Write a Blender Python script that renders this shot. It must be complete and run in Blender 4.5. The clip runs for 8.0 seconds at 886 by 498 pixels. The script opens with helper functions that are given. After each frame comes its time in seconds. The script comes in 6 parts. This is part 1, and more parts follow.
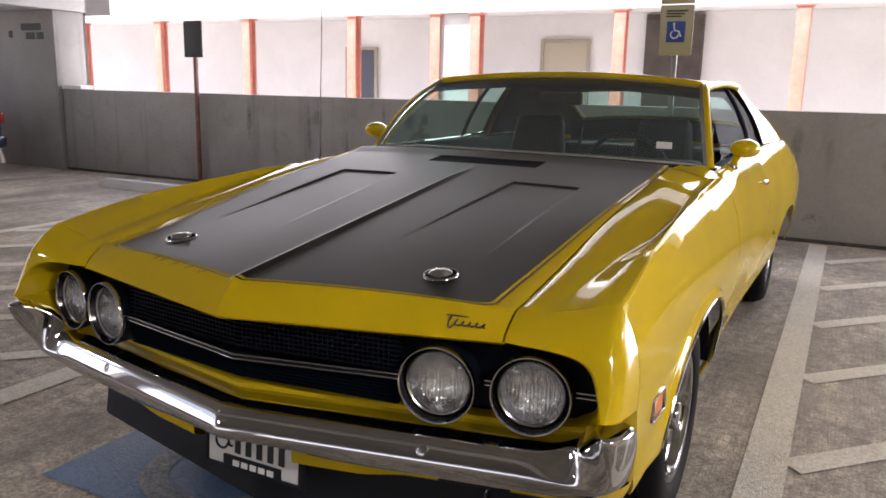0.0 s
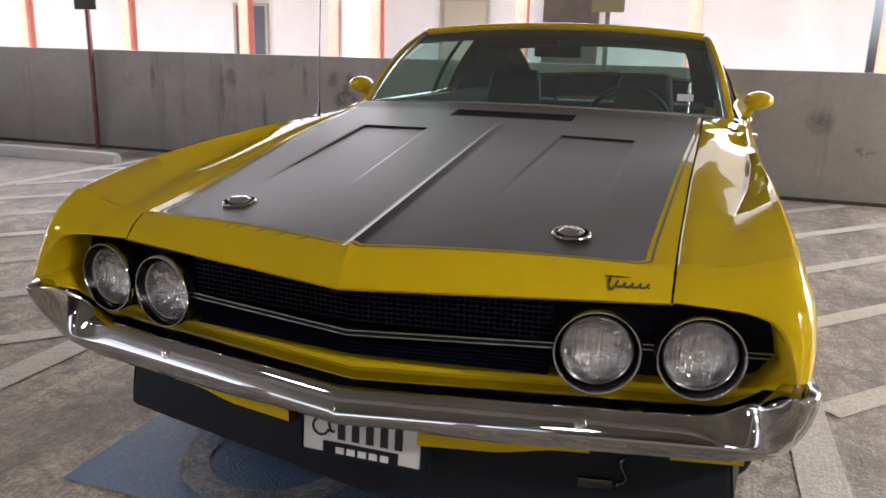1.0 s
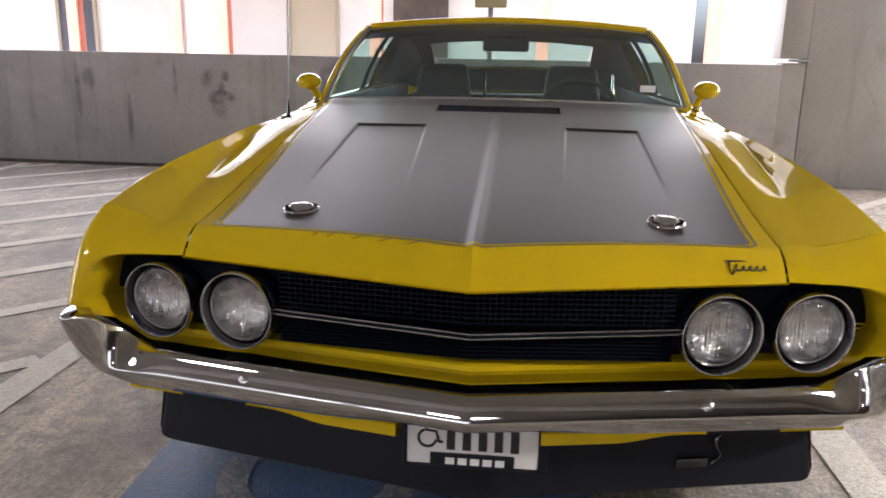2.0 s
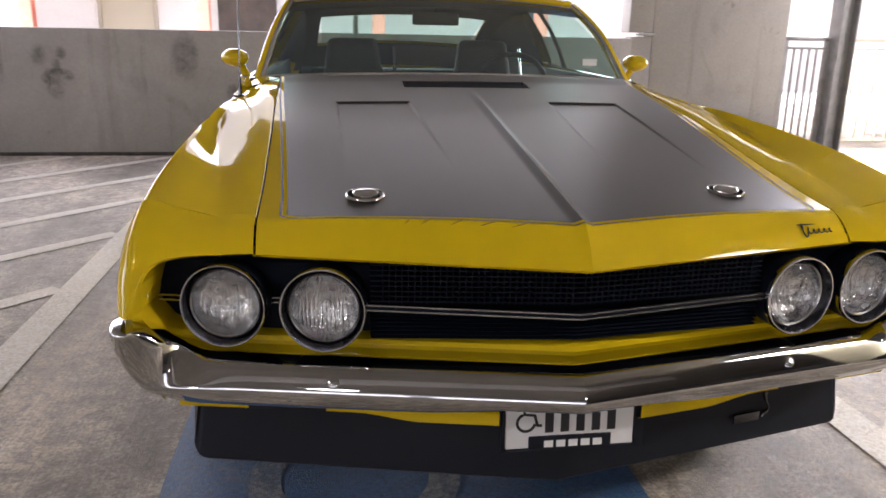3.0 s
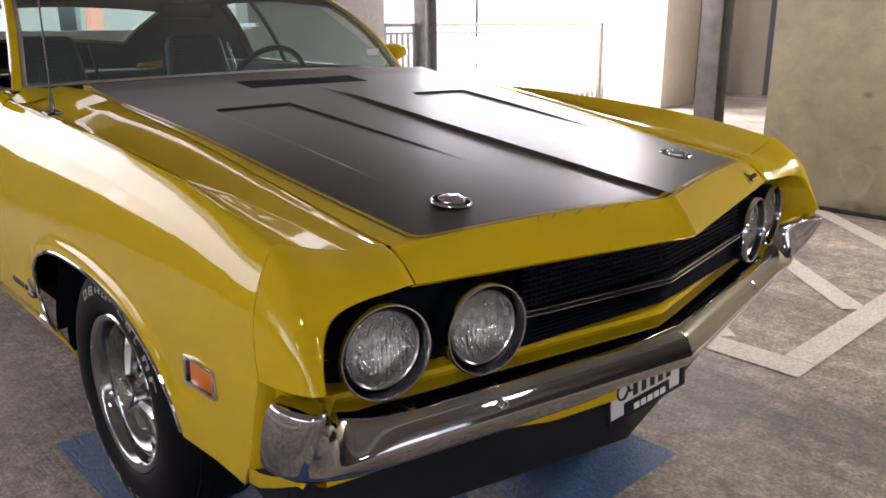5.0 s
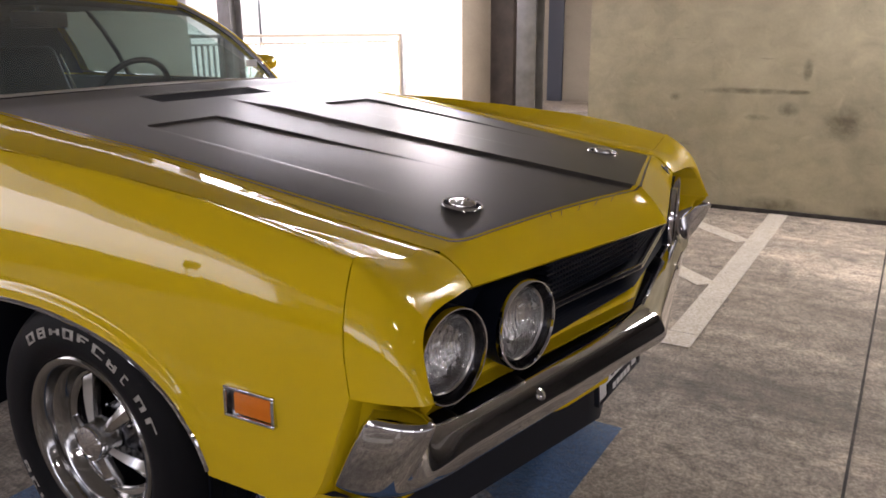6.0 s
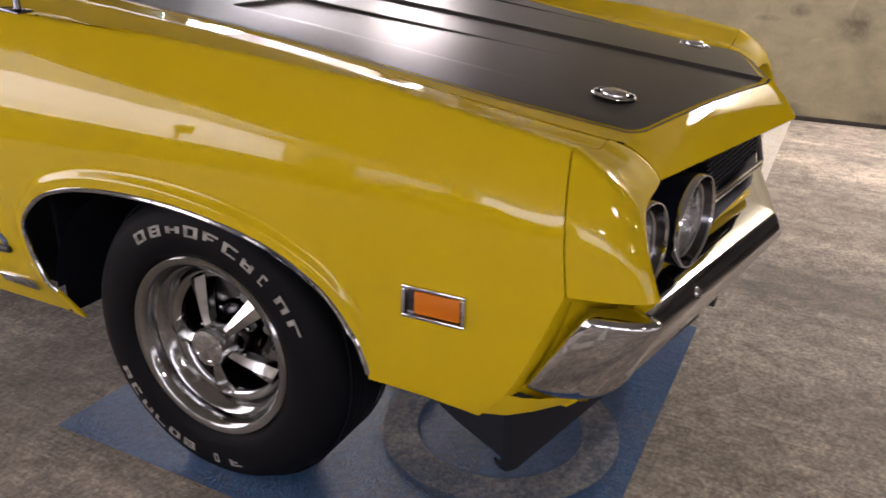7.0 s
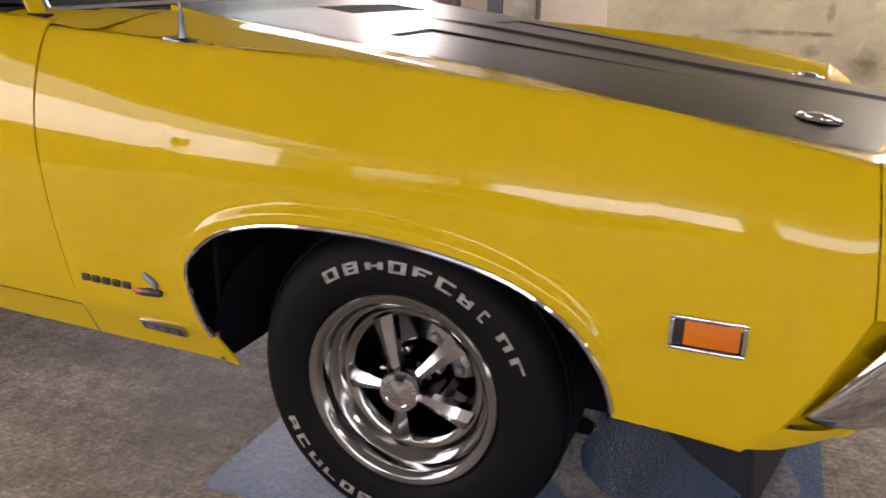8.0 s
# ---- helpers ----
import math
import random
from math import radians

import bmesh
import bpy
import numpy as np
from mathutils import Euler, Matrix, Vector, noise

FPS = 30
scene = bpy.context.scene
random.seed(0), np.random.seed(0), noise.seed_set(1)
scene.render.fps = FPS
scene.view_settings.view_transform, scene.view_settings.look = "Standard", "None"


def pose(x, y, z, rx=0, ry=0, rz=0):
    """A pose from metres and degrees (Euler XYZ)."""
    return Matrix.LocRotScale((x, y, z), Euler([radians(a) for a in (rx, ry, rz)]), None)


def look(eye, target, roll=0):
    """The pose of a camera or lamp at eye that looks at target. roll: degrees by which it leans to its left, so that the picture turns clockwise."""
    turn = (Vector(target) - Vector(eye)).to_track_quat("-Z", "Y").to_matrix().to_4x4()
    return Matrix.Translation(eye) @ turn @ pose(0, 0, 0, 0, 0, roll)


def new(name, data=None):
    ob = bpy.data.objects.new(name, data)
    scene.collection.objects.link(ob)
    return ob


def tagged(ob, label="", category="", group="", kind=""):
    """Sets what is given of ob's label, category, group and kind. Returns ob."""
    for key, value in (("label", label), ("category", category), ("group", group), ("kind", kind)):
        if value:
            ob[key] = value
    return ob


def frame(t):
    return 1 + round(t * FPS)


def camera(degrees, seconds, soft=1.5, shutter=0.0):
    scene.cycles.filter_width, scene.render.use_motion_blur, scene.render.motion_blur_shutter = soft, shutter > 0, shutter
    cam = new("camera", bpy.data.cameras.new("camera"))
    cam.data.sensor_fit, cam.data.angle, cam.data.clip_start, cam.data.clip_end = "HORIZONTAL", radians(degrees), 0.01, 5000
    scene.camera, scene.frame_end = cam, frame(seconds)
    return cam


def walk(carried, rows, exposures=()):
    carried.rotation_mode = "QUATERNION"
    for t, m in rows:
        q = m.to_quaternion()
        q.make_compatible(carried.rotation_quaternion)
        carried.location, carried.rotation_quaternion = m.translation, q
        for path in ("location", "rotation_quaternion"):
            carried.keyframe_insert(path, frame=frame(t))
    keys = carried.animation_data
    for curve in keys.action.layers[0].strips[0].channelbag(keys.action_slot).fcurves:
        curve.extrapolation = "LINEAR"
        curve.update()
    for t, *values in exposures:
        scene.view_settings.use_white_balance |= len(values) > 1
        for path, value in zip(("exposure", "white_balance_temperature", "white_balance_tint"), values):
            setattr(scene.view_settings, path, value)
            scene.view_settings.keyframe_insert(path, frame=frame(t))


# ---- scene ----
cam = camera(59.5, 8.0, soft=1.6, shutter=0.2)
PATH = [
    (0, (1.32, -1.372, 1.325), (0.423, 0.369, 0.921), 1.3),
    (0.5, (1.042, -1.464, 1.287), (0.303, 0.338, 0.832), 1.2),
    (1, (0.706, -1.453, 1.265), (0.107, 0.392, 0.776), 1.6),
    (1.5, (0.373, -1.504, 1.257), (0.021, 0.408, 0.789), 2.0),
    (2, (0.09, -1.537, 1.247), (-0.096, 0.393, 0.758), 1.1),
    (2.2, (-0.068, -1.498, 1.239), (-0.2, 0.437, 0.748), 0.4),
    (3.3, (-0.699, -1.414, 1.231), (-0.248, 0.452, 0.672), 1.2),
    (3.5, (-0.833, -1.346, 1.211), (-0.287, 0.494, 0.646), 0.8),
    (4, (-1.085, -1.184, 1.229), (-0.24, 0.54, 0.67), 1.6),
    (4.2, (-1.205, -1.138, 1.23), (-0.186, 0.496, 0.687), 1.5),
    (5.3, (-1.641, -0.737, 1.226), (-0.256, 0.597, 0.677), -0.3),
    (5.5, (-1.697, -0.657, 1.222), (-0.225, 0.588, 0.693), 0.1),
    (6, (-1.883, -0.5, 1.224), (-0.232, 0.496, 0.691), -0.5),
    (6.5, (-1.96, -0.324, 1.191), (-0.276, 0.55, 0.559), -0.7),
    (7, (-2.022, -0.085, 1.173), (-0.368, 0.742, 0.411), 1.1),
    (7.5, (-2.136, 0.162, 1.149), (-0.382, 0.894, 0.527), 0.5),
    (8, (-2.188, 0.409, 1.11), (-0.441, 1.138, 0.464), 1.1),
]
# seconds, stops, kelvin, tint: the clip's own exposure and white balance drift a little
LIGHTNESS = [(0, 0.65, 6150, 20), (0.5, 0.65, 6100, 18), (1, 0.85, 6100, 18), (1.5, 1.1, 6100, 19), (2, 1.15, 6100, 19), (3.5, 1.15, 6100, 22), (4, 1.05, 6100, 23), (5.5, 0.92, 6150, 24), (6, 0.78, 6200, 24), (6.5, 0.85, 6250, 25), (7, 1.05, 6300, 25), (7.5, 1.55, 6300, 26), (8, 1.4, 6500, 27)]
walk(cam, [(t, look(eye, target, roll)) for t, eye, target, roll in PATH], LIGHTNESS)

# ---- world, sun, exposure ----
world = bpy.data.worlds.new("world")
scene.world = world
world.use_nodes = True
wn = world.node_tree.nodes
sky = wn.new("ShaderNodeTexSky")
sky.sky_type, sky.sun_disc = "NISHITA", False
TO_SUN = Vector((-0.28, -0.46, 0.84))
sky.sun_elevation, sky.sun_rotation = math.asin(TO_SUN.z / TO_SUN.length), math.atan2(TO_SUN.x, TO_SUN.y)
sky.air_density, sky.dust_density, sky.ozone_density = 0.8, 4.0, 0.3
wn["Background"].inputs[1].default_value = 0.15
world.node_tree.links.new(sky.outputs[0], wn["Background"].inputs[0])
sun = new("sun", bpy.data.lights.new("sun", "SUN"))
sun.data.energy, sun.data.angle, sun.data.color = 5.0, radians(0.53), (1.0, 0.95, 0.88)
sun.matrix_world = look(TO_SUN * 50, (0, 0, 0))


def sky_opening(name, m, width, height, power, color=(1.0, 0.975, 0.94)):
    """An area lamp that stands in an opening of the garage for the daylight that comes through it."""
    lamp = new(name, bpy.data.lights.new(name, "AREA"))
    lamp.data.shape, lamp.data.size, lamp.data.size_y, lamp.data.energy, lamp.data.color = "RECTANGLE", width, height, power, color
    lamp.matrix_world = m
    return lamp


sky_opening("north_opening", pose(-4.2, 6.95, 2.06, 90, 0, 180), 13.5, 1.6, 145)
for y, height, power in ((-6.75, 1.1, 18), (-2.25, 1.35, 36), (2.25, 1.2, 46)):
    sky_opening("west_opening", pose(-11.42, y, 1.16 + height / 2, 90, 0, -90), 3.9, height, power)
# unseen southern opening, added as fill for the car's front
sky_opening("south_opening", pose(-4.0, -13.5, 1.7, 90, 0, 0), 14, 2.2, 34)
sky_opening("north_east_opening", pose(6.98, 6.9, 1.58, 90, 0, 180), 3.7, 2.7, 400)

# ---- materials ----


def mat(name, color=(0.5, 0.5, 0.5), rough=0.5, metal=0.0, coat=0.0, coat_rough=0.03, spec=0.5):
    m = bpy.data.materials.new(name)
    m.use_nodes = True
    b = m.node_tree.nodes["Principled BSDF"]
    b.inputs["Base Color"].default_value = (*color, 1)
    b.inputs["Roughness"].default_value = rough
    b.inputs["Metallic"].default_value = metal
    b.inputs["Coat Weight"].default_value = coat
    b.inputs["Coat Roughness"].default_value = coat_rough
    b.inputs["Specular IOR Level"].default_value = spec
    return m


def node(m, kind, **values):
    n = m.node_tree.nodes.new(kind)
    for key, value in values.items():
        n.inputs[key.replace("_", " ")].default_value = value
    return n


def wire(m, a, b):
    m.node_tree.links.new(a, b)


def noise_of(m, scale, detail=6, rough=0.6, stretch=None, distort=0.0):
    tc = m.node_tree.nodes.new("ShaderNodeTexCoord")
    n = node(m, "ShaderNodeTexNoise", Scale=scale, Detail=detail, Roughness=rough, Distortion=distort)
    if stretch:
        mp = m.node_tree.nodes.new("ShaderNodeMapping")
        mp.inputs["Scale"].default_value = stretch
        wire(m, tc.outputs["Object"], mp.inputs[0])
        wire(m, mp.outputs[0], n.inputs["Vector"])
    else:
        wire(m, tc.outputs["Object"], n.inputs["Vector"])
    return n.outputs["Fac"]


def ramp(m, fac, stops):
    r = m.node_tree.nodes.new("ShaderNodeValToRGB")
    while len(r.color_ramp.elements) < len(stops):
        r.color_ramp.elements.new(0.5)
    for e, (p, c) in zip(r.color_ramp.elements, stops):
        e.position, e.color = p, (*c, 1) if len(c) == 3 else c
    wire(m, fac, r.inputs[0])
    return r.outputs[0]


def blend(m, fac, a, b, how="MIX"):
    x = m.node_tree.nodes.new("ShaderNodeMix")
    x.data_type, x.blend_type = "RGBA", how
    for sock, v in ((x.inputs[0], fac), (x.inputs[6], a), (x.inputs[7], b)):
        if hasattr(v, "default_value"):
            wire(m, v, sock)
        else:
            sock.default_value = v if not isinstance(v, tuple) else (*v, 1)
    return x.outputs[2]


def bump(m, height, strength=0.3, distance=0.01):
    b = node(m, "ShaderNodeBump", Strength=strength, Distance=distance)
    wire(m, height, b.inputs["Height"])
    wire(m, b.outputs[0], m.node_tree.nodes["Principled BSDF"].inputs["Normal"])


def base(m, color):
    wire(m, color, m.node_tree.nodes["Principled BSDF"].inputs["Base Color"])


def roughness(m, value):
    wire(m, value, m.node_tree.nodes["Principled BSDF"].inputs["Roughness"])


def grey(v, tint=(1, 1, 1)):
    return (v * tint[0], v * tint[1], v * tint[2])


def paint_material(name, color):
    m = mat(name, color, 0.6, 0.0, 0.78, 0.035, 0.0)
    n = noise_of(m, 2.5, 3)
    base(m, blend(m, ramp(m, n, [(0.35, (0, 0, 0)), (0.7, (1, 1, 1))]), color, tuple(c * 0.93 for c in color)))
    fine = noise_of(m, 260, 2)
    b = node(m, "ShaderNodeBump", Strength=0.006, Distance=0.001)
    wire(m, fine, b.inputs["Height"])
    wire(m, b.outputs[0], m.node_tree.nodes["Principled BSDF"].inputs["Normal"])
    return m


def concrete_material(name, dark, light, stain=0.5, broom=False, tint=(1.0, 0.97, 0.9)):
    m = mat(name, grey(light), 0.75)
    big = noise_of(m, 0.55, 8, 0.62, distort=0.6)
    fine = noise_of(m, 45, 8, 0.7)
    c = ramp(m, big, [(0.3, grey(dark, tint)), (0.52, grey((dark + light) / 2, tint)), (0.72, grey(light, tint))])
    c = blend(m, 0.35, c, ramp(m, fine, [(0.25, grey(0.35)), (0.75, grey(0.75))]), "OVERLAY")
    blot = noise_of(m, 2.3, 5, 0.55, distort=1.2)
    c = blend(m, ramp(m, blot, [(0.6, (0, 0, 0)), (0.78, grey(stain))]), c, grey(dark * 0.55, tint))
    base(m, c)
    if broom:
        strokes = noise_of(m, 1.0, 5, 0.75, stretch=(140, 4, 5))
        grit = noise_of(m, 190, 6, 0.8)
        patch = noise_of(m, 15.0, 10, 0.78)
        c = blend(m, 0.6, c, ramp(m, strokes, [(0.3, grey(0.28)), (0.7, grey(0.78))]), "OVERLAY")
        c = blend(m, 0.65, c, ramp(m, grit, [(0.3, grey(0.25)), (0.7, grey(0.75))]), "OVERLAY")
        c = blend(m, 0.8, c, ramp(m, patch, [(0.40, grey(0.25)), (0.5, grey(0.5)), (0.62, grey(0.78))]), "OVERLAY")
        grain = noise_of(m, 75, 3, 0.6)
        c = blend(m, 0.6, c, ramp(m, grain, [(0.38, grey(0.26)), (0.5, grey(0.5)), (0.62, grey(0.78))]), "OVERLAY")
        smear = noise_of(m, 1.2, 6, 0.6, stretch=(1.6, 0.5, 1))
        c = blend(m, ramp(m, smear, [(0.46, (0, 0, 0)), (0.66, grey(0.6))]), c, grey(dark * 0.5, tint))
        sweep = noise_of(m, 2.6, 8, 0.7, stretch=(3.2, 0.8, 1), distort=0.4)
        c = blend(m, 0.45, c, ramp(m, sweep, [(0.36, grey(0.30)), (0.5, grey(0.5)), (0.64, grey(0.72))]), "OVERLAY")
        drip = noise_of(m, 5.5, 4, 0.5, distort=0.8)
        c = blend(m, ramp(m, drip, [(0.66, (0, 0, 0)), (0.74, grey(0.55))]), c, grey(dark * 0.45, tint))
        scuff = noise_of(m, 9.0, 9, 0.82, distort=0.3)
        c = blend(m, ramp(m, scuff, [(0.60, (0, 0, 0)), (0.70, grey(0.6))]), c, grey(light * 1.25, tint))
        base(m, c)
        mixed = blend(m, 0.45, blend(m, 0.5, blend(m, 0.5, fine, grit), strokes), patch)
        bump(m, mixed, 1.0, 0.018)
        roughness(m, ramp(m, patch, [(0.35, grey(0.48)), (0.7, grey(0.75))]))
    else:
        bump(m, fine, 0.25, 0.004)
    return m


def stained_wall_material(name, dark, light, tint, streak=0.5):
    """Cast concrete with dark rain streaks and blotches."""
    m = concrete_material(name, dark, light, 0.35, tint=tint)
    p = m.node_tree.nodes["Principled BSDF"]
    old = p.inputs["Base Color"].links[0].from_socket
    run = noise_of(m, 1.6, 5, 0.65, stretch=(2.2, 2.2, 0.16))
    spots = noise_of(m, 3.4, 4, 0.7)
    c = blend(m, ramp(m, run, [(0.55, (0, 0, 0)), (0.75, grey(streak))]), old, grey(dark * 0.45, tint))
    base(m, blend(m, ramp(m, spots, [(0.66, (0, 0, 0)), (0.74, grey(streak))]), c, grey(dark * 0.4, tint)))
    return m


def mottled_wall_material(name, dark, light, tint):
    """Old wall paint with soft cloudy patches, rubbed spots and a few level scuffs."""
    m = mat(name, grey(light, tint), 0.6)
    cloud = noise_of(m, 1.3, 7, 0.62, distort=0.8)
    patch = noise_of(m, 6.0, 6, 0.6, stretch=(1, 1, 1.4), distort=0.5)
    fine = noise_of(m, 60, 6, 0.7)
    c = ramp(m, cloud, [(0.28, grey(dark, tint)), (0.5, grey((dark + light) / 2, tint)), (0.74, grey(light, tint))])
    c = blend(m, 0.45, c, ramp(m, patch, [(0.3, grey(0.36)), (0.7, grey(0.64))]), "OVERLAY")
    c = blend(m, 0.2, c, ramp(m, fine, [(0.25, grey(0.35)), (0.75, grey(0.65))]), "OVERLAY")
    rub = noise_of(m, 2.6, 8, 0.74, distort=1.5)
    c = blend(m, ramp(m, rub, [(0.60, (0, 0, 0)), (0.72, grey(0.55))]), c, grey(dark * 0.55, (1.0, 0.86, 0.66)))
    pale = noise_of(m, 3.7, 5, 0.6, distort=1.0)
    c = blend(m, ramp(m, pale, [(0.62, (0, 0, 0)), (0.74, grey(0.5))]), c, grey(light * 1.2, tint))
    scuff = noise_of(m, 2.2, 6, 0.6, stretch=(0.8, 0.8, 9.0))
    c = blend(m, ramp(m, scuff, [(0.68, (0, 0, 0)), (0.76, grey(0.6))]), c, grey(dark * 0.4, (1.0, 0.85, 0.7)))
    base(m, c)
    bump(m, blend(m, 0.5, fine, patch), 0.3, 0.006)
    return m


def worn_paint_material(name, color, under, wear=0.55):
    m = mat(name, color, 0.55)
    n = noise_of(m, 38, 8, 0.75)
    big = noise_of(m, 3.0, 4, 0.6)
    keep = blend(m, 0.45, n, big)
    c = blend(m, ramp(m, keep, [(wear - 0.16, (0, 0, 0)), (wear + 0.03, (1, 1, 1))]), blend(m, big, color, tuple(c * 0.75 for c in color)), under)
    speck = noise_of(m, 85, 4, 0.65)
    base(m, blend(m, 0.55, c, ramp(m, speck, [(0.36, grey(0.20)), (0.64, grey(0.80))]), "OVERLAY"))
    strokes = noise_of(m, 1.0, 5, 0.75, stretch=(130, 4, 4))
    grit = noise_of(m, 120, 4, 0.7)
    bump(m, blend(m, 0.5, blend(m, 0.45, n, strokes), grit), 1.0, 0.020)
    return m


YELLOW = paint_material("yellow_paint", (0.590, 0.418, 0.002))
BLACK_SATIN = mat("black_satin_paint", (0.010, 0.0092, 0.009), 0.36, spec=0.52)
roughness(BLACK_SATIN, ramp(BLACK_SATIN, noise_of(BLACK_SATIN, 1.4, 1), [(0.3, grey(0.35)), (0.7, grey(0.38))]))
PIN_BLACK = mat("pinstripe_black", (0.012, 0.012, 0.012), 0.4)
CHROME = mat("chrome", (0.56, 0.56, 0.565), 0.06, 1.0)
roughness(CHROME, ramp(CHROME, noise_of(CHROME, 9, 6), [(0.35, grey(0.025)), (0.75, grey(0.07))]))
bump(CHROME, noise_of(CHROME, 5, 1), 0.05, 0.01)
DULL_CHROME = mat("worn_chrome", (0.55, 0.55, 0.55), 0.22, 1.0)
ALLOY = mat("polished_alloy", (0.32, 0.32, 0.315), 0.26, 1.0)
roughness(ALLOY, ramp(ALLOY, noise_of(ALLOY, 12, 5), [(0.3, grey(0.09)), (0.7, grey(0.17))]))
BLACK_PLASTIC = mat("black_plastic", (0.009, 0.011, 0.016), 0.45, spec=0.2)
bump(BLACK_PLASTIC, noise_of(BLACK_PLASTIC, 120, 3), 0.1, 0.001)
GRILLE_BLACK = mat("grille_black", (0.005, 0.007, 0.013), 0.5, spec=0.10)
INSIDE_BLACK = mat("inner_black", (0.005, 0.006, 0.010), 0.8, spec=0.1)
RUBBER = mat("tyre_rubber", (0.004, 0.004, 0.005), 0.62, spec=0.12)
bump(RUBBER, noise_of(RUBBER, 90, 4), 0.15, 0.002)
WHITE_RUBBER = mat("raised_white_rubber", (0.55, 0.53, 0.47), 0.7)
base(WHITE_RUBBER, ramp(WHITE_RUBBER, noise_of(WHITE_RUBBER, 60, 5), [(0.3, grey(0.13, (1, 0.95, 0.8))), (0.6, grey(0.34, (1, 0.96, 0.86)))]))
AMBER = mat("amber_lens", (0.60, 0.155, 0.001), 0.3, coat=0.15, spec=0.25)
bump(AMBER, noise_of(AMBER, 60, 2, stretch=(1, 1, 6)), 0.4, 0.004)
DARK_METAL = mat("dark_bezel_metal", (0.10, 0.10, 0.11), 0.16, 1.0)
VINYL = mat("black_vinyl", (0.005, 0.006, 0.008), 0.55, spec=0.12)
JOINT = mat("dirty_joint_filler", (0.035, 0.030, 0.025), 0.8)
base(JOINT, ramp(JOINT, noise_of(JOINT, 14, 6), [(0.35, (0.018, 0.016, 0.014)), (0.7, (0.07, 0.06, 0.05))]))
PLATE_WHITE = mat("plate_white", (0.75, 0.75, 0.73), 0.45)
INK = mat("ink_black", (0.012, 0.012, 0.014), 0.5)
SIGN_TAN = mat("sign_face", (0.33, 0.31, 0.20), 0.5)
SIGN_BACK = mat("sign_dark", (0.03, 0.03, 0.028), 0.6)
SIGN_BLUE = mat("sign_blue", (0.02, 0.06, 0.25), 0.5)
SIGN_WHITE = mat("sign_white", (0.7, 0.7, 0.7), 0.5)
RUST_POST = mat("rusty_red_post", (0.16, 0.05, 0.035), 0.6)
base(RUST_POST, ramp(RUST_POST, noise_of(RUST_POST, 14, 6), [(0.35, (0.10, 0.035, 0.025)), (0.7, (0.24, 0.09, 0.07))]))
STEEL = mat("grey_steel", (0.16, 0.16, 0.17), 0.45, 0.4)
base(STEEL, ramp(STEEL, noise_of(STEEL, 6, 5), [(0.3, grey(0.18)), (0.7, grey(0.3))]))
FLOOR = concrete_material("broomed_concrete", 0.15, 0.54, 0.75, True, (1.0, 0.86, 0.68))
PALE_GROUND = concrete_material("pale_concrete", 0.42, 0.55, 0.2)
WALL = stained_wall_material("parapet_concrete", 0.20, 0.32, (1.0, 0.95, 0.89), 0.6)
EAST = mottled_wall_material("stained_cream_wall", 0.38, 0.58, (1.0, 0.925, 0.64))
SLAB = concrete_material("soffit_concrete", 0.30, 0.42, 0.3, tint=(1, 0.97, 0.92))
CREAM = concrete_material("cream_plaster", 0.33, 0.46, 0.2, tint=(1.0, 0.89, 0.70))
WHITE_WALL = concrete_material("white_plaster", 0.66, 0.80, 0.08, tint=(1, 0.99, 0.97))
COLUMN_RED = mat("salmon_paint", (0.62, 0.19, 0.12), 0.55)
base(COLUMN_RED, ramp(COLUMN_RED, noise_of(COLUMN_RED, 5, 5), [(0.3, (0.66, 0.26, 0.19)), (0.7, (0.78, 0.36, 0.27))]))
DOOR_TAN = mat("beige_door", (0.48, 0.44, 0.34), 0.5)
DOOR_BLUE = mat("slate_door", (0.09, 0.10, 0.13), 0.5)
# the stair opening's shade is put into this dark brown
RECESS_BROWN = mat("recess_shade_brown", (0.07, 0.055, 0.045), 0.6)
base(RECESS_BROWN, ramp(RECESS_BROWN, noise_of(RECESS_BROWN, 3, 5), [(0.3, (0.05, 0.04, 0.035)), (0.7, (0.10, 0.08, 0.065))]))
LINE = worn_paint_material("worn_white_line", (0.74, 0.69, 0.58), (0.27, 0.24, 0.19), 0.73)
BLUE_MARK = worn_paint_material("worn_blue_marking", (0.030, 0.112, 0.27), (0.15, 0.155, 0.16), 0.68)
BLUE_MARK.node_tree.nodes["Principled BSDF"].inputs["Roughness"].default_value = 0.36
SYMBOL = worn_paint_material("worn_symbol_white", (0.42, 0.40, 0.37), (0.10, 0.13, 0.18), 0.55)


def pane_material(name, tint, gloss):
    m = bpy.data.materials.new(name)
    m.use_nodes = True
    nt = m.node_tree
    nt.nodes.clear()
    out, mix = nt.nodes.new("ShaderNodeOutputMaterial"), nt.nodes.new("ShaderNodeMixShader")
    tr, gl = nt.nodes.new("ShaderNodeBsdfTransparent"), nt.nodes.new("ShaderNodeBsdfGlossy")
    tr.inputs[0].default_value = (*tint, 1)
    gl.inputs["Roughness"].default_value = 0.01
    mix.inputs[0].default_value = gloss
    nt.links.new(tr.outputs[0], mix.inputs[1])
    nt.links.new(gl.outputs[0], mix.inputs[2])
    nt.links.new(mix.outputs[0], out.inputs[0])
    return m


